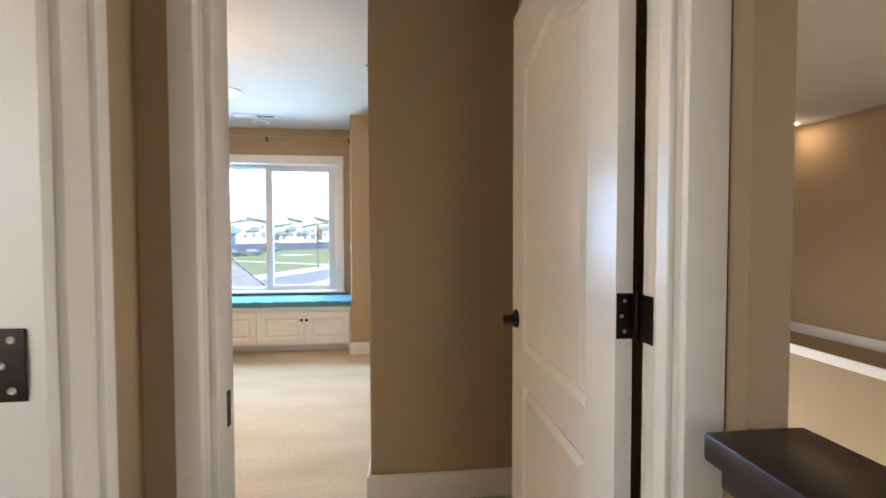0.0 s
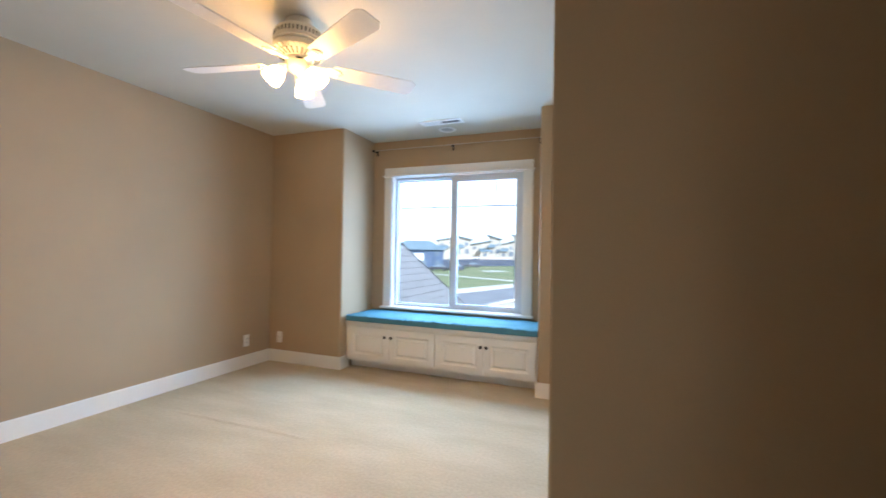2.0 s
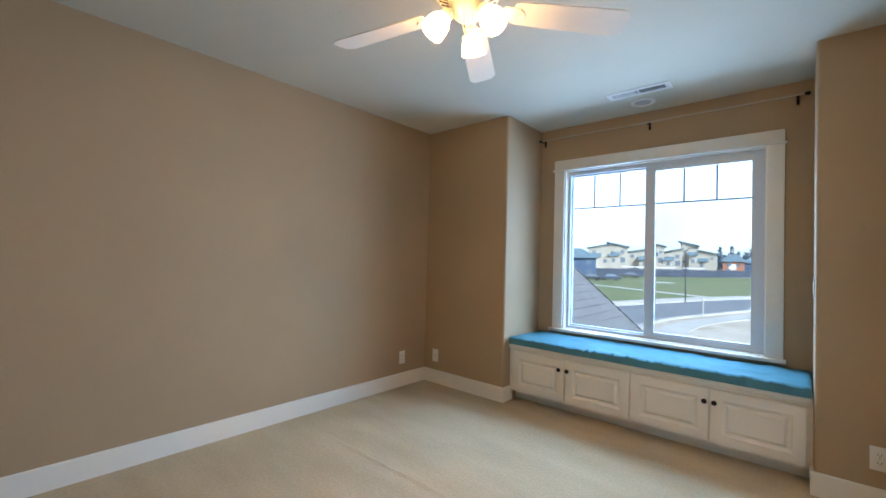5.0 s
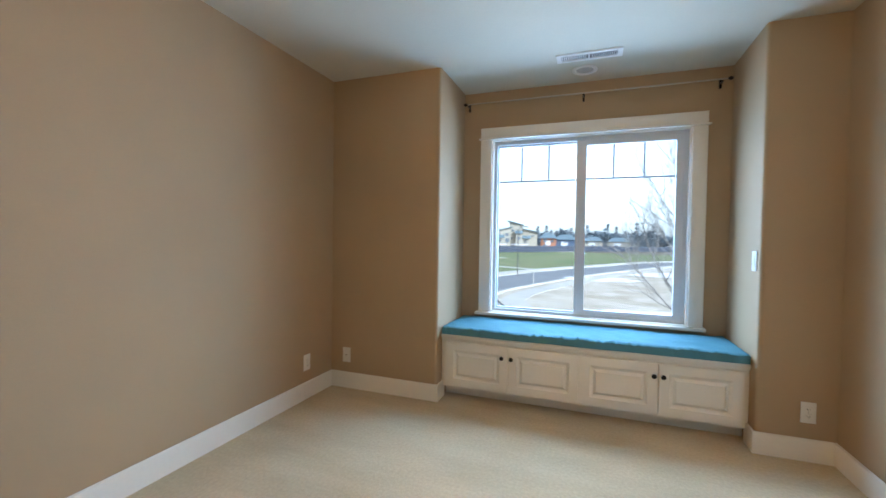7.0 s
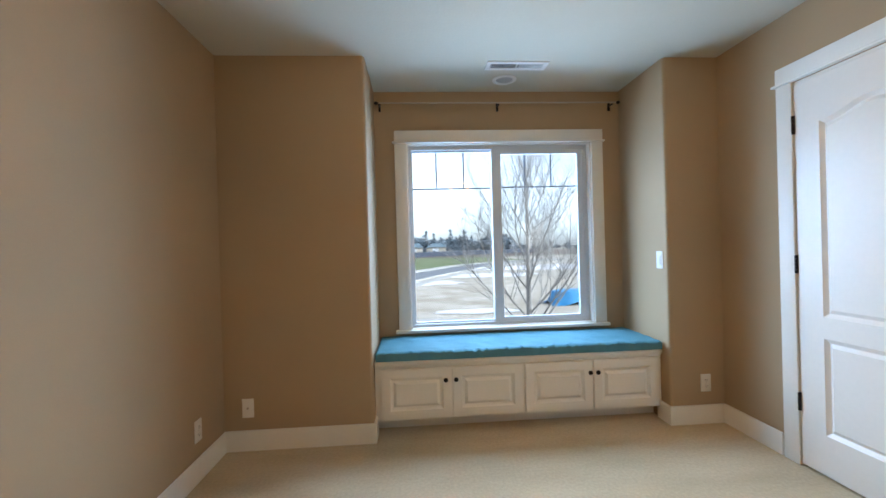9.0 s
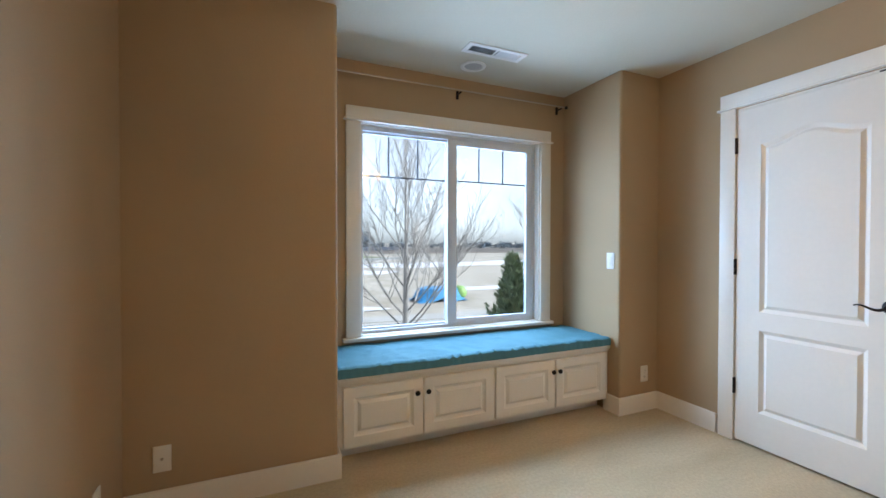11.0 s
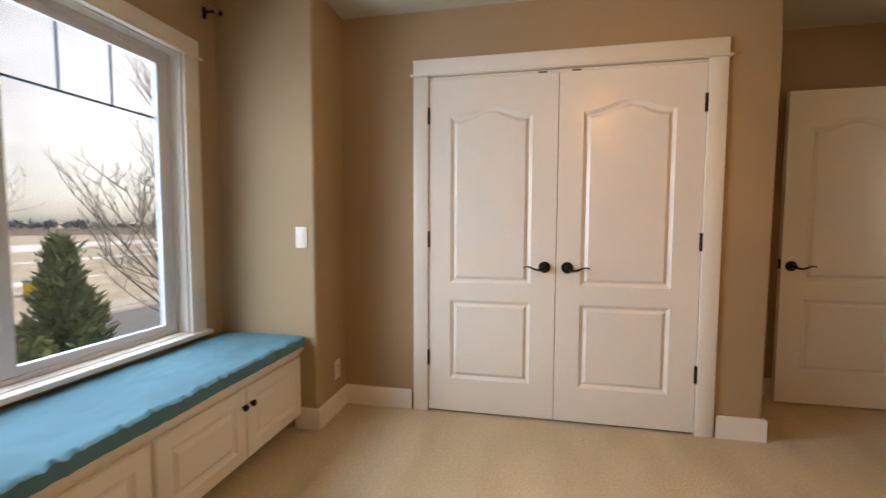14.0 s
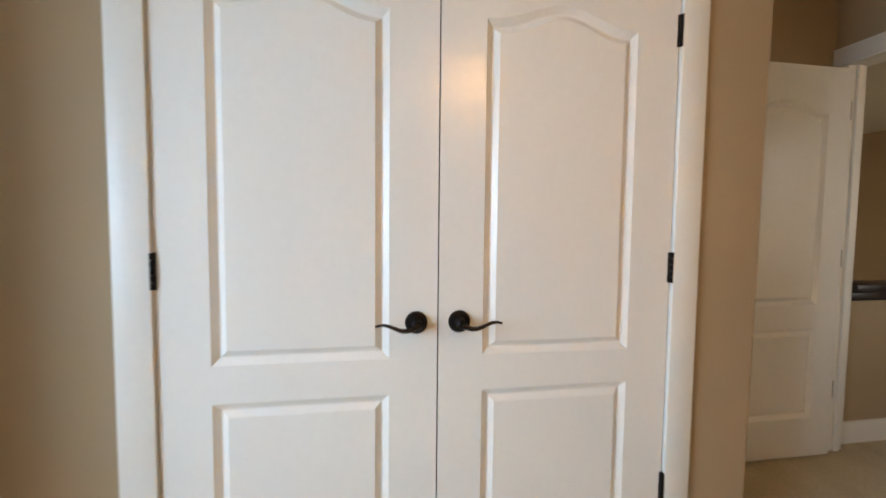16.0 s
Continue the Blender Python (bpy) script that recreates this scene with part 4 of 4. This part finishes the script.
# fence
fence = thing("park_fence", "long dark blue-grey board fence behind the park", "fence")
pts = [(-66, 96), (-46, 116), (-24, 150), (-12, 176), (20, 205), (70, 235)]
for a, b in zip(pts, pts[1:]):
    d = Vector((b[0] - a[0], b[1] - a[1], 0))
    n = max(1, int(d.length / 6))
    for k in range(n):
        p = Vector((*a, GROUND)) + d * (k / n)
        m = Matrix.Translation(p) @ pose(0, 0, 0, 0, 0, math.degrees(math.atan2(d.y, d.x)))
        part("panel", box(0.12, d.length / n - 0.02, -0.03, 0.03, 0.05, 2.2), M_FENCE, fence).matrix_basis = m
        part("post", box(-0.1, 0.1, -0.08, 0.08, 0.0, 2.4), M_FENCE, fence).matrix_basis = m


# houses behind the fence
def house(az, dist, width, height, mat, label, shed=1, storeys=3, origin=(-0.5, 1.6)):
    a = radians(az)
    p = (origin[0] + dist * math.sin(a), origin[1] + dist * math.cos(a), GROUND)
    h = thing("house", label, "house", p, -az, group="houses beyond the park")
    dp = 9.0
    part("wall", box(-width / 2, width / 2, 0, dp, 0, height), mat, h)
    bm = bmesh.new()
    o = 0.7
    if shed:
        prof = [(-width / 2 - o, height + (0.4 if shed > 0 else 2.0)), (width / 2 + o, height + (2.0 if shed > 0 else 0.4))]
        v = [bm.verts.new((x, y, z + dz)) for dz in (0, -0.35) for x, z in prof for y in (-o, dp + o)]
        for f in ((0, 1, 3, 2), (4, 6, 7, 5), (0, 2, 6, 4), (1, 5, 7, 3), (0, 4, 5, 1), (2, 3, 7, 6)):
            bm.faces.new([v[k] for k in f])
        g = bmesh.new()
        lo, hi = (prof[0][1] - 0.3, prof[1][1] - 0.3)
        w = [g.verts.new(c) for y in (0.02, dp - 0.02) for c in ((-width / 2, y, height - 0.05), (width / 2, y, height - 0.05), (width / 2, y, hi - 0.05), (-width / 2, y, lo - 0.05))]
        for f in ((0, 1, 2, 3), (4, 7, 6, 5), (1, 5, 6, 2), (0, 3, 7, 4)):
            g.faces.new([w[k] for k in f])
        part("gable_wall", g, mat, h)
    else:
        v = [bm.verts.new(c) for c in ((-width / 2 - o, -o, height - 0.1), (width / 2 + o, -o, height - 0.1), (width / 2 + o, dp + o, height - 0.1), (-width / 2 - o, dp + o, height - 0.1), (-width / 4, dp / 2, height + 2.4), (width / 4, dp / 2, height + 2.4))]
        for f in ((0, 1, 5, 4), (1, 2, 5), (2, 3, 4, 5), (3, 0, 4), (3, 2, 1, 0)):
            bm.faces.new([v[k] for k in f])
    part("roof", bm, M_ROOFFAR, h)
    pick = random.Random(int(az * 10) + 900)
    cols = max(2, int(width / 2.8))
    for f in range(storeys):
        for c in range(cols):
            if pick.random() < 0.35:
                continue
            x = -width / 2 + (c + 0.5) * width / cols + pick.uniform(-0.2, 0.2)
            z = (f + 0.30) * height / storeys
            hw, hh = pick.choice(((0.45, 1.0), (0.65, 1.4), (0.8, 1.9)))
            wd = part("window", box(x - hw, x + hw, -0.07, 0.0, z, z + hh), mat, h)
            part("pane", box(x - hw + 0.09, x + hw - 0.09, -0.09, -0.07, z + 0.09, z + hh - 0.09), M_PANE, wd)
    if shed:
        x0, x1, top = (-width * 0.46, width * 0.02, height * 0.70) if pick.random() < 0.5 else (width * 0.02, width * 0.46, height * 0.70)
        part("wing_wall", box(x0, x1, -2.2, 0.0, 0, top), mat, h)
        bm = bmesh.new()
        v = [bm.verts.new((x, y, z + dz)) for dz in (0, -0.25) for y, z in ((-2.9, top + 0.05), (0.0, top + 1.1)) for x in (x0 - 0.4, x1 + 0.4)]
        for f in ((0, 1, 3, 2), (4, 6, 7, 5), (0, 2, 6, 4), (1, 5, 7, 3), (0, 4, 5, 1), (2, 3, 7, 6)):
            bm.faces.new([v[k] for k in f])
        part("wing_roof", bm, M_ROOFFAR, h)
        xm = (x0 + x1) / 2
        wd = part("window", box(xm - 0.6, xm + 0.6, -2.27, -2.2, top * 0.62, top * 0.62 + 1.5), mat, h)
        part("pane", box(xm - 0.5, xm + 0.5, -2.29, -2.27, top * 0.62 + 0.1, top * 0.62 + 1.4), M_PANE, wd)
    else:
        part("garage_door", box(-width * 0.2, width * 0.12, -0.08, 0.0, height * 0.42, height * 0.80), M_VINYL, h, "white door panel")
    return h


house(-24.6, 108, 13.5, 5.0, M_SIDING, "dark blue house with a grey hip roof", 0, 2)
house(-29.5, 104, 10.0, 5.2, M_SIDING, "dark blue house with a grey hip roof", 0, 2)
house(-20.6, 150, 7.0, 8.4, M_STUCCO, "cream townhouse with a sloping roof", 1)
house(-18.4, 152, 6.0, 9.0, M_STUCCO, "cream townhouse with a sloping roof", -1)
house(-16.0, 155, 7.5, 7.2, M_STUCCO, "cream townhouse with a sloping roof", 1)
house(-14.0, 156, 4.5, 9.4, M_STUCCO, "narrow cream townhouse tower with a sloping roof", -1)
house(-12.3, 158, 5.5, 7.4, M_STUCCO, "cream townhouse with a sloping roof", 1)
house(-10.6, 160, 4.8, 9.8, M_STUCCO, "narrow cream townhouse tower with a sloping roof", -1)
house(-8.8, 164, 6.0, 7.2, M_STUCCO, "cream townhouse with a sloping roof", -1)
house(-6.2, 185, 6.5, 5.4, M_ORANGE, "terracotta house with a grey roof", 0, 2)
house(-4.0, 205, 9.0, 5.0, M_SIDING, "dark blue house with a grey hip roof", 0, 2)
house(-0.5, 245, 10.0, 4.6, M_STUCCO, "cream house with a grey roof", 0, 2)
house(2.6, 260, 12.0, 4.4, M_STUCCO, "low cream house with a grey roof", 0, 2)
house(-33, 140, 12.0, 8.0, M_STUCCO, "cream townhouse with a sloping roof", 1)


def carport(az, dist, width):
    """A long low shelter with a snowy roof behind the fence."""
    a = radians(az)
    c = thing("carport", "low carport with a snow-white flat roof", "carport", (dist * math.sin(a), dist * math.cos(a), GROUND), -az, group="carports behind the fence")
    part("roof", box(-width / 2, width / 2, -1.5, 3.0, 2.55, 2.85, 0.05), M_SNOW, c)
    for x in (-width / 2 + 0.4, 0, width / 2 - 0.4):
        part("post", box(x - 0.1, x + 0.1, -1.2, -1.0, 0, 2.55), M_FENCE, c)


carport(-16.6, 143, 6.5)
carport(-13.6, 147, 8.5)
carport(-10.2, 154, 6.0)


def car(az, dist, turn, mat, label):
    """A small parked car: lower body, glazed cabin, four wheels and lights."""
    a = radians(az)
    c = thing("parked_car", label, "car", (dist * math.sin(a), dist * math.cos(a), GROUND), turn - az, group="cars parked by the fence")
    part("body", round_edges(box(-2.15, 2.15, -0.85, 0.85, 0.32, 0.92), lambda p, q: p.z > 0.9 and q.z > 0.9, 0.14, 3), mat, c, smooth=True)
    cab = box(-1.15, 1.35, -0.76, 0.76, 0.92, 1.45)
    for v in cab.verts:
        if v.co.z > 1.4:
            v.co.x = 0.15 + (v.co.x - 0.15) * 0.68
            v.co.y *= 0.85
    part("cabin", cab, M_PANE, c, "dark glazed cabin")
    part("roof", box(-0.70, 1.0, -0.66, 0.66, 1.45, 1.50, 0.03), mat, c, smooth=True)
    for x in (-1.35, 1.35):
        for y in (-0.86, 0.86):
            w = lathe([(0.20, -0.10), (0.32, -0.09), (0.33, 0.0), (0.32, 0.09), (0.20, 0.10)], 16, "Y")
            w.transform(pose(x, y * 0.9, 0.33))
            part("wheel", w, M_STEEL, c, "black tyre", True)
    for y in (-0.6, 0.6):
        part("headlight", box(-2.17, -2.12, y - 0.16, y + 0.16, 0.62, 0.76, 0.01), M_VINYL, c, "pale headlight")


car(-19.3, 100, 8, M_FENCE, "dark blue car parked before the fence")
car(-17.0, 122, 5, M_STEEL, "black car parked before the fence")
car(-21.6, 97, -6, M_STEEL, "black car parked beside the blue house")


def clumps(bm, cx, cy, z, rx, rz, count, rng, size):
    """Small tilted leaf clumps scattered through an uneven crown."""
    for _ in range(count):
        a, u = rng.uniform(0, 2 * math.pi), rng.uniform(-1, 1)
        r = rng.uniform(0.35, 1.0) * (0.75 + 0.45 * noise.noise((math.cos(a) * 1.6 + cx, math.sin(a) * 1.6, u * 2)))
        c = Vector((cx + rx * r * math.cos(a) * math.sqrt(max(0, 1 - u * u)), cy + rx * r * math.sin(a) * math.sqrt(max(0, 1 - u * u)), z + rz * r * u))
        s = size * rng.uniform(0.5, 1.3)
        v = [bm.verts.new(c + s * Vector((rng.gauss(0, 0.6), rng.gauss(0, 0.6), rng.gauss(0, 0.6)))) for _ in range(3)]
        bm.faces.new(v)


rng = random.Random(4)
bm = bmesh.new()
for i in range(260):
    az = radians(-34 + 95 * (i / 260) + rng.uniform(-0.3, 0.3))
    d = rng.uniform(300, 460)
    x, y = d * math.sin(az), d * math.cos(az)
    hgt = rng.uniform(4, 9) * (2.0 if -9 < math.degrees(az) < 12 else 0.85)
    if i % 3:
        clumps(bm, x, y, GROUND + hgt * 0.42, hgt * rng.uniform(0.55, 0.9), hgt * 0.45, 300, rng, hgt * 0.13)
    else:
        for k in range(330):
            u, t = rng.random() ** 1.5, rng.uniform(0, 2 * math.pi)
            q = hgt * 0.27 * (1 - u) * rng.uniform(0.4, 1.15)
            c = Vector((x + q * math.cos(t), y + q * math.sin(t), GROUND + hgt * 1.15 * u))
            bm.faces.new([bm.verts.new(c + hgt * 0.07 * Vector((rng.gauss(0, 0.7), rng.gauss(0, 0.7), rng.gauss(0, 0.5)))) for _ in range(3)])
tagged(link("distant_trees", bm, M_HEDGE), "dark line of distant trees on the horizon", "trees", kind="stuff")

lampost = thing("street_lamp", "tall dark street lamp beside the street", "lamp", (-10.2, 51.1, GROUND))
part("pole", tube([(0, 0, 0), (0, 0, 5.5)], [0.06, 0.04], 10), M_STEEL, lampost)
part("arm", tube([(0, 0, 5.4), (0.3, 0, 5.7), (0.8, 0, 5.75)], 0.04, 8), M_STEEL, lampost)
part("lamp_head", box(0.6, 1.2, -0.12, 0.12, 5.68, 5.8, 0.03), M_STEEL, lampost)
post = thing("marker_post", "thin white marker post by the kerb", "post", (-6.6, 38.5, GROUND))
part("pole", tube([(0, 0, 0), (0, 0, 1.5)], 0.05, 8), M_CONCRETE, post)

tarp = bmesh.new()
bmesh.ops.create_grid(tarp, x_segments=20, y_segments=14, size=0.5)
for v in tarp.verts:
    x, y = v.co.x, v.co.y
    v.co = Vector((x * 3.8, y * 2.4, 0.06 + 0.85 * min(1, 2.4 * max(0, 1 - 3.6 * (x * x + y * y))) + 0.10 * noise.noise((x * 9, y * 9, 1))))
tp = tagged(link("tarp", tarp, M_TARP, smooth=True), "crumpled bright blue tarp over a heap on the ground", "tarp")
tp.location = (8.6, 30.2, GROUND)


# ---- trees ----
def bare_tree(name, label, place, height, spread, seed, first, lean=(0, 0)):
    """A leafless tree: a tapered trunk that parts into many rising limbs and twigs."""
    rng = random.Random(seed)
    root = thing(name, label, "tree", place)
    part("trunk", tube([(0, 0, -0.1), (0.02, 0, first * 0.5), (lean[0] * 0.2, lean[1] * 0.2, first), (lean[0] * 0.5, lean[1] * 0.5, height * 0.55), (lean[0], lean[1], height)], [0.20, 0.16, 0.115, 0.05, 0.008], 10), M_BARK, root, smooth=True)
    twigs = bmesh.new()

    def grow(p, d, length, r, depth):
        pts, q, dd = [p], p, d.copy()
        n = 4
        for i in range(n):
            dd = (dd + Vector((rng.gauss(0, 0.10), rng.gauss(0, 0.10), 0.10))).normalized()
            q = q + dd * (length / n)
            pts.append(q)
        tube(pts, [r * (1 - 0.75 * i / n) for i in range(n + 1)], 5 if depth < 2 else 3, bm=twigs)
        if depth >= 3:
            return
        for k in range((9, 6, 4)[depth]):
            u = rng.uniform(0.25, 0.98)
            i = min(n - 1, int(u * n))
            base_p = pts[i].lerp(pts[i + 1], u * n - i)
            side = Vector((rng.gauss(0, 1), rng.gauss(0, 1), rng.gauss(0.35, 0.5))).normalized()
            grow(base_p, (dd * 0.75 + side * 0.65).normalized(), length * rng.uniform(0.32, 0.55), r * 0.42, depth + 1)

    for k in range(26):
        z = first * 0.75 + (height * 0.80 - first * 0.75) * (k / 25) ** 1.25
        a = k * 2.4 + rng.uniform(-0.4, 0.4)
        f = max(0.0, (z - first) / (height - first))
        d = Vector((math.cos(a), math.sin(a), 0.85 + 1.4 * f)).normalized()
        grow(Vector((lean[0] * f, lean[1] * f, z)), d, spread * (1.15 - 0.65 * f), 0.036 * (1.1 - 0.7 * f), 0)
    part("crown", twigs, M_BARK, root, "bare grey branches and twigs")
    return root


bare_tree("street_tree", "bare leafless young tree beside the street", (1.55, 16.4, GROUND), 8.2, 3.3, 3, 1.25)
bare_tree("street_tree", "bare leafless young tree near the house corner", (4.1, 9.7, GROUND), 7.4, 2.3, 9, 2.0)

conifer = thing("conifer", "dense bushy green young conifer", "tree", (2.42, 10.96, GROUND))
part("trunk", tube([(0, 0, 0), (0, 0, 3.5)], [0.09, 0.01], 8), M_BARK, conifer)
rng = random.Random(7)
bm = bmesh.new()
for i in range(230):
    u = (i / 230) ** 1.25
    z0, a = 0.10 + 3.6 * u, i * 2.39996 + rng.uniform(-0.4, 0.4)
    length = (1.36 * (1 - u) ** 1.0 + 0.05) * rng.uniform(0.62, 1.12)
    along = Vector((math.cos(a), math.sin(a), 0.30 + 0.75 * u)).normalized()
    side = Vector((-math.sin(a), math.cos(a), 0))
    for k in range(60):
        w = rng.uniform(0.12, 1.0)
        c = Vector((0, 0, z0)) + along * length * w + Vector((0, 0, 0.16 * length * w * w)) + side * rng.gauss(0, 0.11) * (1.1 - 0.6 * w) + Vector((0, 0, rng.gauss(0, 0.06)))
        d = (along + side * rng.uniform(-0.9, 0.9) + Vector((0, 0, rng.uniform(-0.1, 0.7)))).normalized()
        n = d.cross(Vector((rng.gauss(0, 1), rng.gauss(0, 1), rng.gauss(0, 1)))).normalized()
        q = rng.uniform(0.09, 0.20)
        bm.faces.new([bm.verts.new(c - n * q * 0.20), bm.verts.new(c + n * q * 0.20), bm.verts.new(c + d * q)])
part("crown", bm, M_NEEDLE, conifer, "olive green needle sprays")

shrub = thing("shrub", "lighter green rounded evergreen shrub beside the conifer", "shrub", (1.78, 10.62, GROUND))
bm = bmesh.new()
for i in range(2600):
    u, a = rng.random(), rng.uniform(0, 2 * math.pi)
    z = 0.05 + 2.25 * u
    rim = 0.56 * math.sqrt(max(0.02, 1 - (u - 0.25) ** 2 * 1.7)) * (0.85 + 0.35 * noise.noise((math.cos(a) * 2, math.sin(a) * 2, z * 2 + 7)))
    c = Vector((math.cos(a), math.sin(a), 0)) * rim * rng.uniform(0.5, 1.0) + Vector((0, 0, z))
    s = rng.uniform(0.06, 0.14)
    bm.faces.new([bm.verts.new(c + s * Vector((rng.gauss(0, 0.4), rng.gauss(0, 0.4), rng.gauss(0.2, 0.5)))) for _ in range(3)])
part("crown", bm, M_SHRUB, shrub)
part("trunk", tube([(0, 0, 0), (0, 0, 1.2)], [0.05, 0.02], 6), M_BARK, shrub)

ball = tagged(link("play_ball", lathe([(0.02, 0.0), (0.3, 0.06), (0.48, 0.24), (0.55, 0.52), (0.48, 0.80), (0.3, 0.98), (0.02, 1.04)], 24), M_GREEN, smooth=True), "large lime green ball lying beside the tarp", "ball")
ball.location = (10.25, 30.0, GROUND)
crate = thing("play_box", "small yellow plastic box on the bare ground", "box", (15.2, 30.5, GROUND))
part("body", box(-0.45, 0.45, -0.4, 0.4, 0.0, 0.75, 0.06), M_YELLOW, crate, smooth=True)
part("lid", box(-0.48, 0.48, -0.43, 0.43, 0.752, 0.85, 0.03), M_TARP, crate, "blue lid", True)
low = thing("shrub", "low dark green shrub near the house", "shrub", (6.1, 11.9, GROUND))
bm = bmesh.new()
for i in range(1500):
    u, a = rng.random(), rng.uniform(0, 2 * math.pi)
    rim = 0.7 * math.sqrt(max(0.02, 1 - u * u * 0.9)) * (0.85 + 0.35 * noise.noise((math.cos(a) * 2 + 3, math.sin(a) * 2, u * 3)))
    c = Vector((math.cos(a), math.sin(a), 0)) * rim * rng.uniform(0.5, 1.0) + Vector((0, 0, 0.05 + 1.3 * u))
    q = rng.uniform(0.06, 0.15)
    bm.faces.new([bm.verts.new(c + q * Vector((rng.gauss(0, 0.4), rng.gauss(0, 0.4), rng.gauss(0.2, 0.5)))) for _ in range(3)])
part("crown", bm, M_NEEDLE, low)
part("trunk", tube([(0, 0, 0), (0, 0, 0.8)], [0.05, 0.02], 6), M_BARK, low)
